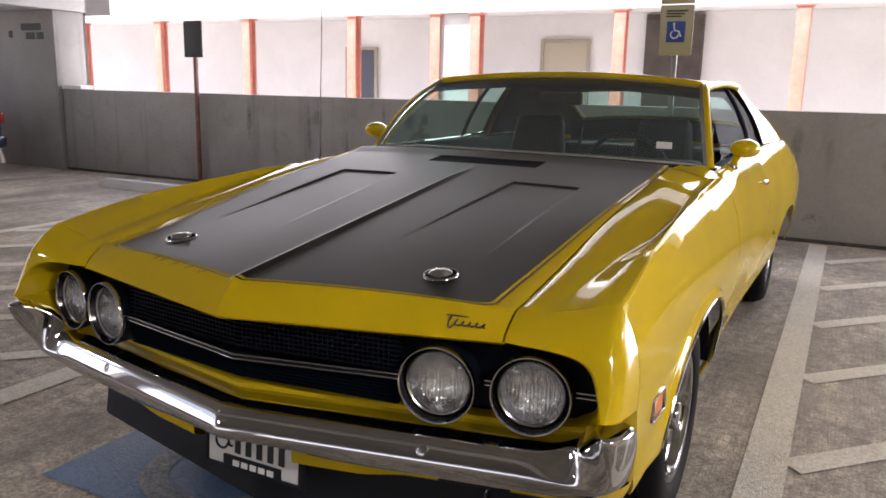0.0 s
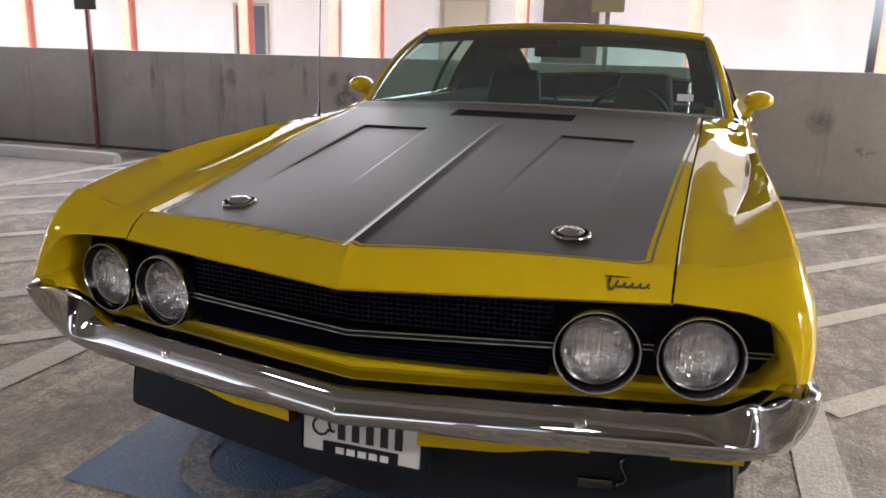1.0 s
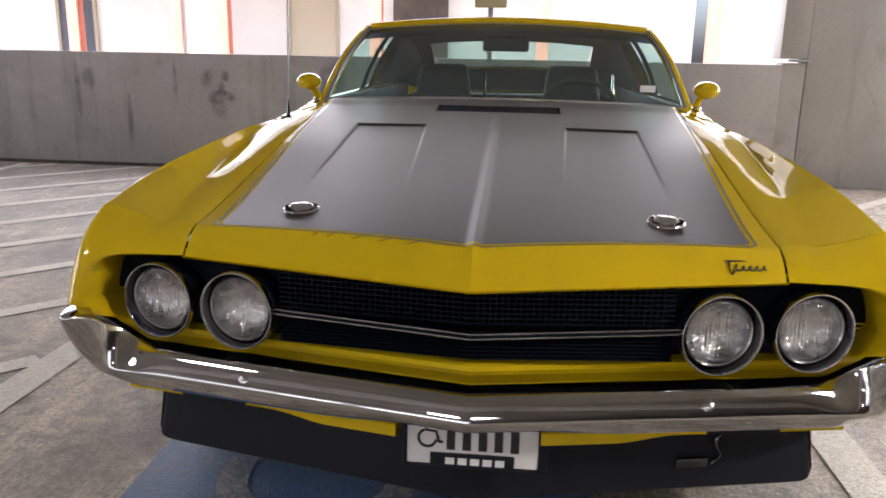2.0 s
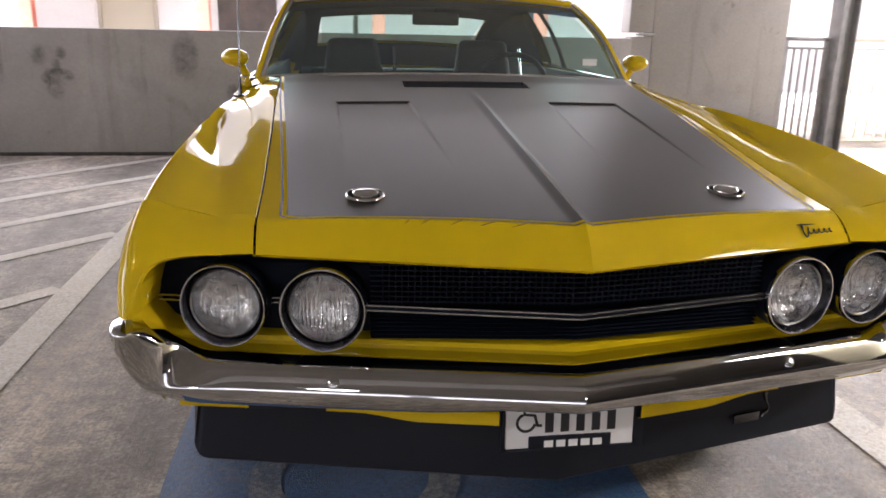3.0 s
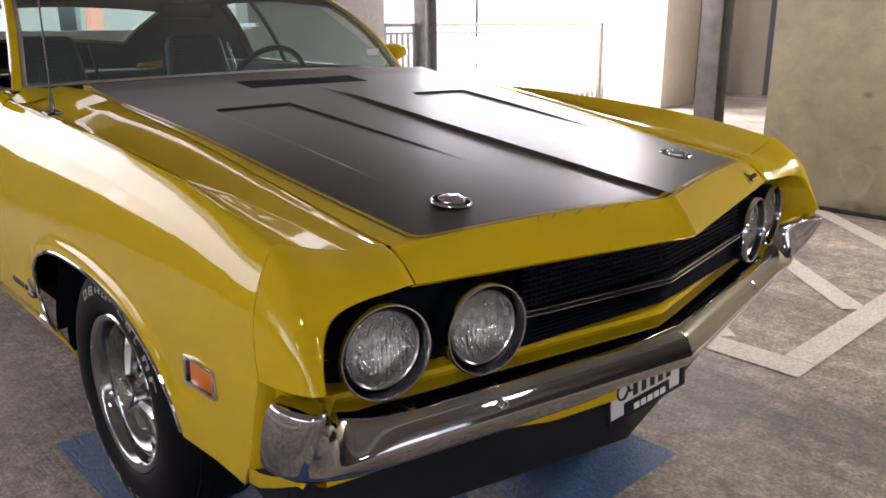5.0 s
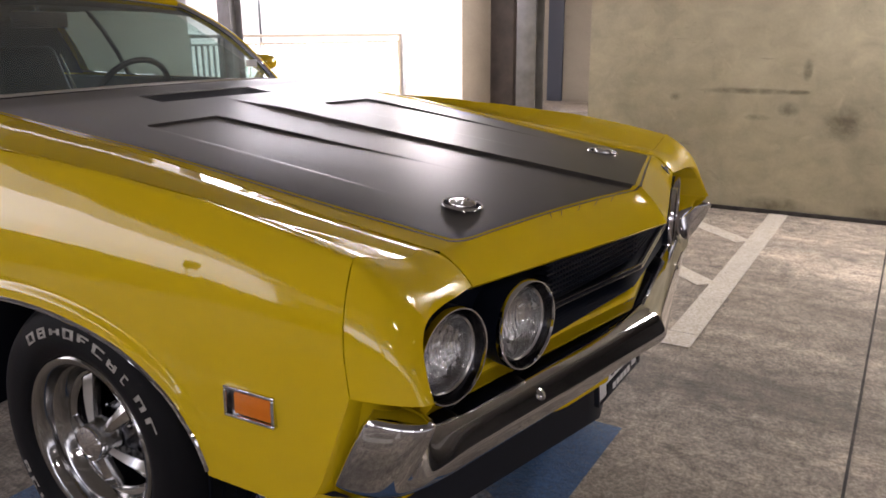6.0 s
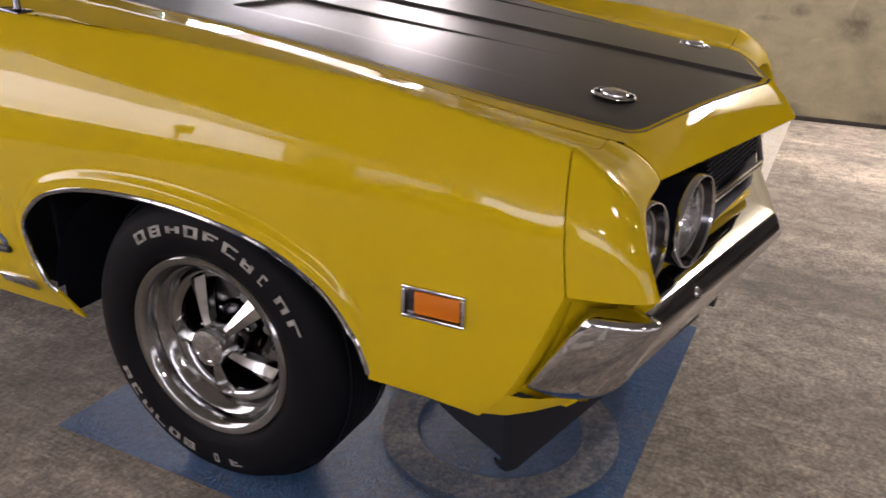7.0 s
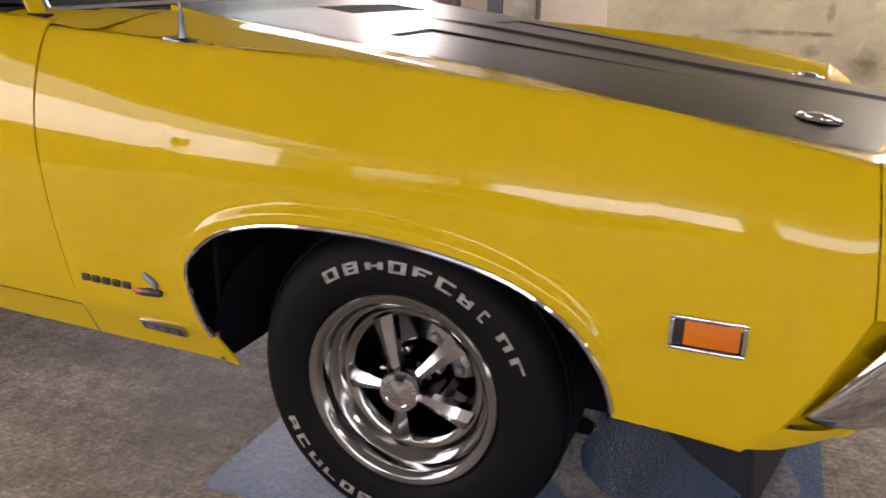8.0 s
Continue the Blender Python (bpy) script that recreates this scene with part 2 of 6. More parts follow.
def glass_material(name, tint, ior=1.45, haze=0.0):
    m = bpy.data.materials.new(name)
    m.use_nodes = True
    nt = m.node_tree
    nt.nodes.clear()
    out, mix = nt.nodes.new("ShaderNodeOutputMaterial"), nt.nodes.new("ShaderNodeMixShader")
    tr, gl, fr = nt.nodes.new("ShaderNodeBsdfTransparent"), nt.nodes.new("ShaderNodeBsdfGlossy"), nt.nodes.new("ShaderNodeFresnel")
    tr.inputs[0].default_value = (*tint, 1)
    gl.inputs["Roughness"].default_value = 0.01
    fr.inputs[0].default_value = ior
    nt.links.new(fr.outputs[0], mix.inputs[0])
    nt.links.new(tr.outputs[0], mix.inputs[1])
    nt.links.new(gl.outputs[0], mix.inputs[2])
    if haze:   # pale diffuse film that puts reflection haze into the glass
        film, over = nt.nodes.new("ShaderNodeBsdfDiffuse"), nt.nodes.new("ShaderNodeMixShader")
        film.inputs[0].default_value, over.inputs[0].default_value = (0.45, 0.55, 0.56, 1), haze
        nt.links.new(mix.outputs[0], over.inputs[1])
        nt.links.new(film.outputs[0], over.inputs[2])
        nt.links.new(over.outputs[0], out.inputs[0])
        return m
    nt.links.new(mix.outputs[0], out.inputs[0])
    return m


GLASS = glass_material("tinted_glass", (0.62, 0.76, 0.73), haze=0.10)
PANE = pane_material("cabin_glass", (0.66, 0.82, 0.78), 0.05)
LENS = glass_material("lamp_glass", (0.93, 0.93, 0.93), 1.3)


def stain_material(name, color, across="X"):
    """Grime that thins out towards the rim of its patch."""
    m = mat(name, color, 0.8)
    nt = m.node_tree
    tc, sep = nt.nodes.new("ShaderNodeTexCoord"), nt.nodes.new("ShaderNodeSeparateXYZ")
    wire(m, tc.outputs["Generated"], sep.inputs[0])
    squares = []
    for axis in (across, "Z"):
        shift, square = nt.nodes.new("ShaderNodeMath"), nt.nodes.new("ShaderNodeMath")
        shift.operation, square.operation = "SUBTRACT", "MULTIPLY"
        shift.inputs[1].default_value = 0.5
        wire(m, sep.outputs[axis], shift.inputs[0])
        wire(m, shift.outputs[0], square.inputs[0])
        wire(m, shift.outputs[0], square.inputs[1])
        squares.append(square)
    total = nt.nodes.new("ShaderNodeMath")
    wire(m, squares[0].outputs[0], total.inputs[0])
    wire(m, squares[1].outputs[0], total.inputs[1])
    rim = ramp(m, total.outputs[0], [(0.0, grey(0.6)), (0.24, (0, 0, 0))])
    patchy = ramp(m, noise_of(m, 11, 6, 0.7), [(0.30, (0, 0, 0)), (0.70, (1, 1, 1))])
    cover = blend(m, 1.0, rim, patchy, "MULTIPLY")
    wire(m, cover, nt.nodes["Principled BSDF"].inputs["Alpha"])
    return m


STAIN = stain_material("brown_grime", (0.055, 0.043, 0.035))
SCUFF = stain_material("wall_scuff", (0.075, 0.058, 0.042), "Y")

# ---- mesh helpers ----


def curve(points, n):
    """n points along a smooth line through the given points."""
    p = [np.array(q, float) for q in points]
    p = [2 * p[0] - p[1], *p, 2 * p[-1] - p[-2]]
    out = []
    for i in range(n):
        u = i / (n - 1) * (len(p) - 3)
        k = min(int(u), len(p) - 4)
        t = u - k
        a, b, c, d = p[k : k + 4]
        out.append(0.5 * (2 * b + (c - a) * t + (2 * a - 5 * b + 4 * c - d) * t * t + (3 * b - a - 3 * c + d) * t**3))
    return out


def sheet(rows, closed=False, bm=None):
    """A surface through rows of points."""
    bm = bm or bmesh.new()
    vs = [[bm.verts.new(p) for p in row] for row in rows]
    for a, b in zip(vs, vs[1:]):
        n = len(a)
        for i in range(n if closed else n - 1):
            j = (i + 1) % n
            try:
                bm.faces.new((a[i], a[j], b[j], b[i]))
            except ValueError:
                pass
    return bm


def outward(bm, centre):
    """Turns the faces so that most look away from a centre."""
    bm.normal_update()
    c = Vector(centre)
    if sum((f.calc_center_median() - c).dot(f.normal) * f.calc_area() for f in bm.faces) < 0:
        bmesh.ops.reverse_faces(bm, faces=bm.faces)
    return bm


def box(x0, x1, y0, y1, z0, z1, bevel=0.0, bm=None, m=None, segments=2):
    own = bmesh.new()
    bmesh.ops.create_cube(own, size=1)
    for v in own.verts:
        v.co = Vector(((x0 + x1) / 2 + v.co.x * (x1 - x0), (y0 + y1) / 2 + v.co.y * (y1 - y0), (z0 + z1) / 2 + v.co.z * (z1 - z0)))
    if bevel:
        bmesh.ops.bevel(own, geom=own.edges[:], offset=bevel, segments=segments, affect="EDGES", profile=0.5)
    if m is not None:
        own.transform(m)
    if bm is None:
        return own
    return join(bm, own)


def join(bm, other):
    me = bpy.data.meshes.new("tmp")
    other.to_mesh(me)
    other.free()
    bm.from_mesh(me)
    bpy.data.meshes.remove(me)
    return bm


def tube(path, radius, sides=8, bm=None, ends=True):
    """A rod along a path; radius a number or one for each point."""
    bm = bm or bmesh.new()
    p = [Vector(q) for q in path]
    r = radius if isinstance(radius, (list, tuple)) else [radius] * len(p)
    rings, up = [], None
    for i, q in enumerate(p):
        d = (p[min(i + 1, len(p) - 1)] - p[max(i - 1, 0)]).normalized()
        if up is None:
            up = d.orthogonal().normalized()
        up = (up - d * up.dot(d)).normalized()
        side = d.cross(up)
        rings.append([bm.verts.new(q + (up * math.cos(a) + side * math.sin(a)) * r[i]) for a in (2 * math.pi * k / sides for k in range(sides))])
    for a, b in zip(rings, rings[1:]):
        for k in range(sides):
            bm.faces.new((a[k], a[(k + 1) % sides], b[(k + 1) % sides], b[k]))
    if ends:
        bm.faces.new(rings[0][::-1])
        bm.faces.new(rings[-1])
    return bm


def lathe(profile, n=32, axis="y", at=(0, 0, 0), bm=None):
    """A turned form: profile of (radius, distance along the axis)."""
    rows = []
    for r, d in profile:
        row = []
        for k in range(n):
            a = 2 * math.pi * k / n
            c, s = r * math.cos(a), r * math.sin(a)
            q = {"y": (c, d, s), "x": (d, c, s), "z": (c, s, d)}[axis]
            row.append((q[0] + at[0], q[1] + at[1], q[2] + at[2]))
        rows.append(row)
    return sheet(rows, True, bm)


def finish(ob, bm, material, angle=38):
    bm.normal_update()
    bm.to_mesh(ob.data)
    bm.free()
    ob.data.materials.append(material)
    ob.data.shade_smooth()
    ob.data.set_sharp_from_angle(angle=radians(angle))
    return ob


def part(name, bm, material, parent, label="", angle=38):
    ob = finish(new(name, bpy.data.meshes.new(name)), bm, material, angle)
    ob.parent = parent
    return tagged(ob, label)


def mesh_thing(name, bm, material, label, category, group="", kind="", angle=38):
    return tagged(finish(new(name, bpy.data.meshes.new(name)), bm, material, angle), label, category, group, kind)


def empty_thing(name, m, label, category, group="", kind=""):
    ob = new(name)
    ob.empty_display_size = 0.1
    ob.matrix_world = m
    return tagged(ob, label, category, group, kind)


def shell(ob, thickness, offset=-1.0):
    """Gives a panel its sheet-metal thickness."""
    me = ob.data
    faces_at = [0] * len(me.edges)
    for loop in me.loops:
        faces_at[loop.edge_index] += 1
    for edge in me.edges:
        if faces_at[edge.index] == 1:
            edge.use_edge_sharp = True
    mod = ob.modifiers.new("thickness", "SOLIDIFY")
    mod.thickness, mod.offset = thickness, offset
    return ob

# ---- the garage ----
WALL_Y, CEILING_Z, PARAPET = 6.5, 2.95, 1.2
mesh_thing("ground", box(-60, 60, -40, 80, -0.3, -0.05), PALE_GROUND, "pale concrete ground around the garage", "ground", kind="structure")
mesh_thing("floor", box(-11.5, 12.4, -14, 10.2, -0.2, 0.0), FLOOR, "worn broom-finished concrete parking deck", "floor", kind="structure")
mesh_thing("wall_north", box(-9.2, 2.6, WALL_Y, WALL_Y + 0.2, 0, PARAPET, 0.008), WALL, "stained grey concrete parapet wall", "wall", kind="structure")
mesh_thing("wall_north_west", box(-11.4, -10.65, WALL_Y, WALL_Y + 0.2, 0, PARAPET, 0.008), WALL, "stained grey concrete parapet wall", "wall", kind="structure")
mesh_thing("column_north_west", box(-10.63, -9.22, WALL_Y - 0.06, WALL_Y + 0.5, 0, 2.338, 0.01), WALL, "grey concrete column between parapets", "column", kind="structure")
bm = box(2.84, 4.35, WALL_Y + 0.05, WALL_Y + 0.3, 0, CEILING_Z, 0.008)
box(2.58, 2.84, WALL_Y + 0.05, WALL_Y + 0.3, PARAPET + 0.06, CEILING_Z, 0.008, bm)
mesh_thing("wall_north_pier", bm, WALL, "full-height pale concrete pier wall", "wall", kind="structure")
mesh_thing("wall_north_infill", box(2.6, 2.825, WALL_Y + 0.03, WALL_Y + 0.2, 0, PARAPET + 0.02), WALL, "grey concrete parapet end beside a joint", "wall", kind="structure")
# narrow dark strip where the parapet meets the deck
mesh_thing("trim_wall_base", box(-9.2, 2.58, WALL_Y - 0.014, WALL_Y - 0.001, 0, 0.035, 0.004), JOINT, "dark strip along the parapet foot", "joint", kind="structure")


def wall_stain(x, z, w, h):
    bm = sheet([[(x + w * (i / 4 - 0.5), WALL_Y - 0.003, z + h * (k / 4 - 0.5)) for k in range(5)] for i in range(5)])
    return mesh_thing("wall_stain", bm, STAIN, "brown grime stain on the concrete parapet", "stain", "parapet stains", kind="structure")


# white blocks that put sunlight on the parapet top into colour
for x0, x1 in ((-9.2, -8.78), (-11.1, -10.66)):
    mesh_thing("trim_parapet_cap", box(x0, x1, WALL_Y - 0.01, WALL_Y + 0.21, PARAPET + 0.002, PARAPET + 0.06, 0.01), WHITE_WALL, "white block for the sunlit top of the parapet", "cap", kind="structure")
for x, z, w, h in ((-3.21, 0.95, 0.16, 0.22), (-3.01, 0.97, 0.12, 0.14), (-3.06, 0.86, 0.10, 0.16), (-3.16, 0.74, 0.13, 0.14), (-2.96, 0.76, 0.13, 0.12), (-3.06, 0.80, 0.26, 0.08), (-3.08, 0.66, 0.20, 0.3),
                   (-4.52, 0.92, 0.20, 0.28), (-3.555, 0.93, 0.07, 0.55), (-4.645, 0.80, 0.09, 0.75), (-4.08, 0.48, 0.08, 0.7), (-1.88, 0.95, 0.30, 0.5), (-1.44, 0.62, 0.18, 0.2), (-5.6, 0.86, 0.1, 0.55), (0.9, 0.9, 0.12, 0.4), (1.75, 0.75, 0.3, 0.3)):
    wall_stain(x, z, w, h)
mesh_thing("trim_joint", box(2.66, 2.84, WALL_Y - 0.01, WALL_Y + 0.06, PARAPET + 0.03, PARAPET + 0.055, 0.004), STEEL, "dark steel joint cap on the parapet", "trim", kind="structure")
mesh_thing("wall_east", box(3.82, 4.05, -1.95, 1.64, 0, CEILING_Z, 0.006), EAST, "stained cream painted concrete wall", "wall", kind="structure")
for y, z, w, h in ((0.46, 0.835, 0.78, 0.05), (0.17, 0.835, 0.16, 0.045), (0.22, 0.72, 0.16, 0.12), (0.13, 0.98, 0.07, 0.16), (-0.13, 0.64, 0.3, 0.26), (0.42, 0.66, 0.2, 0.05), (0.98, 0.78, 0.1, 0.07), (0.25, 0.06, 0.5, 0.14), (0.9, 0.05, 0.5, 0.11), (-0.5, 0.07, 0.6, 0.13), (-1.0, 0.9, 0.5, 0.3)):
    bm = sheet([[(3.817, y + w * (i / 4 - 0.5), z + h * (k / 4 - 0.5)) for k in range(5)] for i in range(5)])
    mesh_thing("wall_scuff", bm, SCUFF, "brown scuff on the cream wall", "stain", "wall scuffs", kind="structure")
mesh_thing("trim_east_base", box(3.806, 3.819, -1.94, 1.63, 0, 0.03, 0.004), JOINT, "dirty joint along the foot of the cream wall", "joint", kind="structure")
# unseen aisle walls, added so the chrome reflects a darker end
mesh_thing("wall_aisle_east", box(12.2, 12.4, -13.79, -1.31, 0, CEILING_Z), WALL, "unseen grey wall closing the added aisle", "wall", kind="structure")
mesh_thing("wall_aisle_south", box(3.81, 12.4, -14, -13.8, 0, CEILING_Z), WALL, "unseen grey wall along the added aisle", "wall", kind="structure")
mesh_thing("wall_south", box(-11.2, 3.8, -14, -13.8, 0, 1.15), WALL, "grey concrete parapet wall", "wall", kind="structure")
mesh_thing("wall_west", box(-11.4, -11.2, -14, 6.49, 0, 1.15), WALL, "grey concrete parapet wall", "wall", kind="structure")
bm = box(-11.5, 5.2, -14, 5.0, CEILING_Z, CEILING_Z + 0.3)
# unseen upstand, added to keep the sun off parapet and column
box(-11.5, 5.2, 4.8, 5.0, CEILING_Z + 0.3, CEILING_Z + 2.8, bm=bm)
# roof over the unseen aisle, added for the same dark reflections
box(5.2, 12.4, -14, -1.4, CEILING_Z, CEILING_Z + 0.3, bm=bm)
box(-11.5, -9.15, 5.002, 7.4, 2.34, CEILING_Z + 0.3, bm=bm)
for y in (-9, -4.5, 0, 4.5):
    box(-11.2, 5.0, y - 0.18, y + 0.18, CEILING_Z - 0.42, CEILING_Z - 0.002, bm=bm)
mesh_thing("ceiling", bm, SLAB, "grey concrete soffit with downstand beams and an added sun-blocking upstand", "ceiling", kind="structure")
for i, (x, y) in enumerate(((-11.3, -9), (-11.3, -4.5), (-11.3, 0), (-11.3, 4.5), (-9, -13.6), (-4, -13.6), (2, -13.6))):
    mesh_thing("column_outer", box(x - 0.2, x + 0.2, y - 0.25, y + 0.25, 0, CEILING_Z - 0.43, 0.02), SLAB, "square grey concrete column at the deck edge", "column", "outer columns", kind="structure")


def strip(name, x0, y0, x1, y1, width, material=None, label="worn white painted line on concrete", z=0.004):
    d = Vector((x1 - x0, y1 - y0, 0))
    n = Vector((-d.y, d.x, 0)).normalized() * width / 2
    steps = max(1, int(d.length / 0.4))
    rows = []
    for i in range(steps + 1):
        c = Vector((x0, y0, z)) + d * (i / steps)
        wob = 0.006 * math.sin(i * 2.1 + x0)
        rows.append([c - n * (1 + wob), c + n * (1 + wob)])
    return mesh_thing(name, sheet(rows), material or LINE, label, "floor marking", "painted lines", kind="structure")


strip("floor_line", 1.18, 0.15, 1.18, 6.4, 0.15)
strip("floor_line", 1.26, 0.21, 3.81, 0.21, 0.12)
strip("floor_line", -1.75, 0.3, -1.75, 6.4, 0.15)
strip("floor_line", -1.83, 0.21, -5.2, 0.21, 0.12)
strip("floor_line", -5.25, 0.15, -5.25, 6.4, 0.13)
for k in range(8):
    x0, y0 = 1.262, -1.49 + 1.01 * k
    x1, y1 = 3.8, y0 + 1.06 * 2.54
    if y0 < 0.28:
        x0, y0 = x0 + (0.28 - y0) / 1.06, 0.28
    if y1 > 6.4:
        x1, y1 = x1 - (y1 - 6.4) / 1.06, 6.4
    if x1 > x0:
        strip("floor_line", x0, y0, x1, y1, 0.115, z=0.0045)
for k in range(10):
    x1, y1 = -1.83, 1.25 + 1.07 * k
    x0, y0 = -5.18, y1 - 1.1 * 3.35
    if y0 < 0.28:
        x0, y0 = x0 + (0.28 - y0) / 1.1, 0.28
    if y1 > 6.4:
        x1, y1 = x1 - (y1 - 6.4) / 1.1, 6.4
    if x1 > x0:
        strip("floor_line", x0, y0, x1, y1, 0.115, z=0.0045)
mesh_thing("trim_floor_joint", box(-11.1, 3.8, -0.4745, -0.4655, -0.01, 0.002), JOINT, "dark control joint in the concrete deck", "joint", kind="structure")
strip("blue_marking", -0.335, 0.17, -0.335, 1.5, 1.33, BLUE_MARK, "worn blue painted square for accessible parking", 0.005)


def arc(cx, cy, r0, r1, a0, a1, z, n=40):
    return sheet([[(cx + r * math.cos(a), cy + r * math.sin(a), z) for r in (r0, r1)] for a in (radians(a0 + (a1 - a0) * i / n) for i in range(n + 1))])


bm = arc(-0.47, 0.52, 0.21, 0.30, 60, 360, 0.008)
sheet([[(-0.42, 0.72, 0.008), (-0.33, 0.72, 0.008)], [(-0.42, 1.12, 0.008), (-0.33, 1.12, 0.008)]], bm=bm)
sheet([[(-0.33, 0.72, 0.008), (-0.33, 0.80, 0.008)], [(-0.08, 0.72, 0.008), (-0.05, 0.80, 0.008)], [(0.10, 0.42, 0.008), (0.17, 0.46, 0.008)]], bm=bm)
join(bm, lathe([(0.001, 0), (0.085, 0)], 28, "z", (-0.375, 1.25, 0.008)))
mesh_thing("floor_symbol", bm, SYMBOL, "worn white wheelchair symbol on blue paint", "floor marking", kind="structure")


def wheel_stop(x0, x1, y):
    rows = []
    for x, k in ((x0, 0.82), (x0 + 0.05, 1), (x1 - 0.05, 1), (x1, 0.82)):
        rows.append([(x, y - 0.085 * k, 0), (x, y - 0.07 * k, 0.09 * k), (x, y - 0.045 * k, 0.115 * k), (x, y + 0.045 * k, 0.115 * k), (x, y + 0.07 * k, 0.09 * k), (x, y + 0.085 * k, 0)])
    bm = sheet(rows)
    bm.faces.new([v for v in bm.verts[:6]])
    bm.faces.new([v for v in bm.verts[-6:]][::-1])
    bmesh.ops.recalc_face_normals(bm, faces=bm.faces)
    return mesh_thing("wheel_stop", bm, PALE_GROUND, "pale precast concrete wheel stop on the deck", "wheel stop", "wheel stops")


wheel_stop(-7.1, -5.3, 5.45)
wheel_stop(-1.15, 0.85, 5.7)

# ---- beyond the openings ----
FACADE_Y = 13.5
bm = box(-30, 3.6, FACADE_Y + 2.2, FACADE_Y + 2.45, -0.05, 6)
mesh_thing("wall_facade_back", bm, WHITE_WALL, "white plastered corridor wall of the neighbouring building", "wall", kind="structure")
# carried up unseen to 12 m so the hood reflects white, not sky
mesh_thing("facade_header", box(-30, 12, FACADE_Y - 0.15, FACADE_Y + 0.25, 2.86, 12.0), WHITE_WALL, "white beam over the corridor of the neighbouring building, with an added unseen upper wall", "wall", kind="structure")
mesh_thing("facade_soffit", box(-30, 12, FACADE_Y + 0.26, FACADE_Y + 2.19, 3.0, 3.2), WHITE_WALL, "white corridor soffit", "ceiling", kind="structure")
mesh_thing("facade_floor", box(-30, 12, FACADE_Y - 0.3, FACADE_Y + 2.19, -0.05, 0.05), WHITE_WALL, "pale corridor floor", "floor", kind="structure")
# added white backdrop that stands for the glare beyond the opening
mesh_thing("wall_far_east", box(15, 15.3, -6, 15.6, -0.05, 9), WHITE_WALL, "white wall added across the open deck for its blown-out daylight", "wall", kind="structure")
mesh_thing("wall_facade_east", box(4.0, 15, FACADE_Y + 2.2, FACADE_Y + 2.45, -0.05, 6), WHITE_WALL, "white plastered wall of the neighbouring building", "wall", kind="structure")


def facade_column(x):
    col = empty_thing("facade_column", pose(x, FACADE_Y, 0.05), "salmon painted steel column of the neighbouring building", "column", "facade columns")
    part("web", box(-0.012, 0.012, -0.1, 0.1, 0, 2.8), COLUMN_RED, col)
    part("flange", box(-0.11, 0.11, -0.12, -0.1, 0, 2.8, 0.003), COLUMN_RED, col)
    part("flange", box(-0.11, 0.11, 0.1, 0.12, 0, 2.8, 0.003), COLUMN_RED, col)
    part("cap_plate", box(-0.15, 0.15, -0.15, 0.15, 2.78, 2.805, 0.003), COLUMN_RED, col)
    return col


for x in (-17.5, -14.6, -11.7, -8.68, -6.58, -5.67, -2.7, 0.42, 3.5):
    facade_column(x)
mesh_thing("facade_panel", box(-6.5, -5.75, FACADE_Y - 0.02, FACADE_Y + 0.08, 0.05, 2.85), WHITE_WALL, "white infill panel between salmon columns", "panel")


def facade_door(x0, x1, z1, material, label):
    d = empty_thing("door", pose((x0 + x1) / 2, FACADE_Y + 2.2, 0.05), label, "door", "corridor doors")
    w = (x1 - x0) / 2
    part("leaf", box(-w, w, -0.06, -0.004, 0, z1, 0.006), material, d)
    part("frame", box(-w - 0.07, -w - 0.002, -0.09, -0.004, 0, z1 + 0.07, 0.004), CREAM, d)
    part("frame", box(w + 0.002, w + 0.07, -0.09, -0.004, 0, z1 + 0.07, 0.004), CREAM, d)
    part("frame", box(-w, w, -0.09, -0.004, z1 + 0.002, z1 + 0.07, 0.004), CREAM, d)
    return d


facade_door(-5.0, -4.0, 2.35, DOOR_TAN, "beige steel door in a white corridor wall")
facade_door(-10.3, -9.5, 2.2, DOOR_BLUE, "dark slate door in a white corridor wall")
# flat slab whose dark colour stands for the shade in the opening
mesh_thing("stair_recess", box(-2.72, -1.55, FACADE_Y + 2.05, FACADE_Y + 2.19, 0.06, 2.95), RECESS_BROWN, "flat dark slab for the shaded stair opening", "doorway")


def railing(x0, y0, x1, y1, z0, label, n, material):
    m = Matrix.Translation((x0, y0, z0)) @ Matrix.Rotation(math.atan2(y1 - y0, x1 - x0), 4, "Z")
    length = math.hypot(x1 - x0, y1 - y0)
    r = empty_thing("railing", m, label, "railing")
    part("top_rail", box(0, length, -0.025, 0.025, 1.21, 1.25, 0.006), material, r)
    part("mid_rail", box(0, length, -0.018, 0.018, 1.12, 1.145, 0.004), material, r)
    part("bottom_rail", box(0, length, -0.018, 0.018, 0.09, 0.12, 0.004), material, r)
    for i in range(n):
        x = length * (i + 0.5) / n
        part("baluster", box(x - 0.01, x + 0.01, -0.01, 0.01, 0.12, 1.12), material, r)
    for x in (0.02, length - 0.02):
        part("post", box(x - 0.025, x + 0.025, -0.025, 0.025, 0, 1.21, 0.004), material, r)
    return r


railing(4.37, 6.62, 4.90, 6.62, 0.0, "dark steel guard railing with thin balusters", 6, STEEL)
# cream instead of steel: the glare over this railing is in its colour
railing(5.13, 6.75, 8.83, 6.75, 0.0, "steel guard railing with the daylight's glare in its pale colour", 28, CREAM)


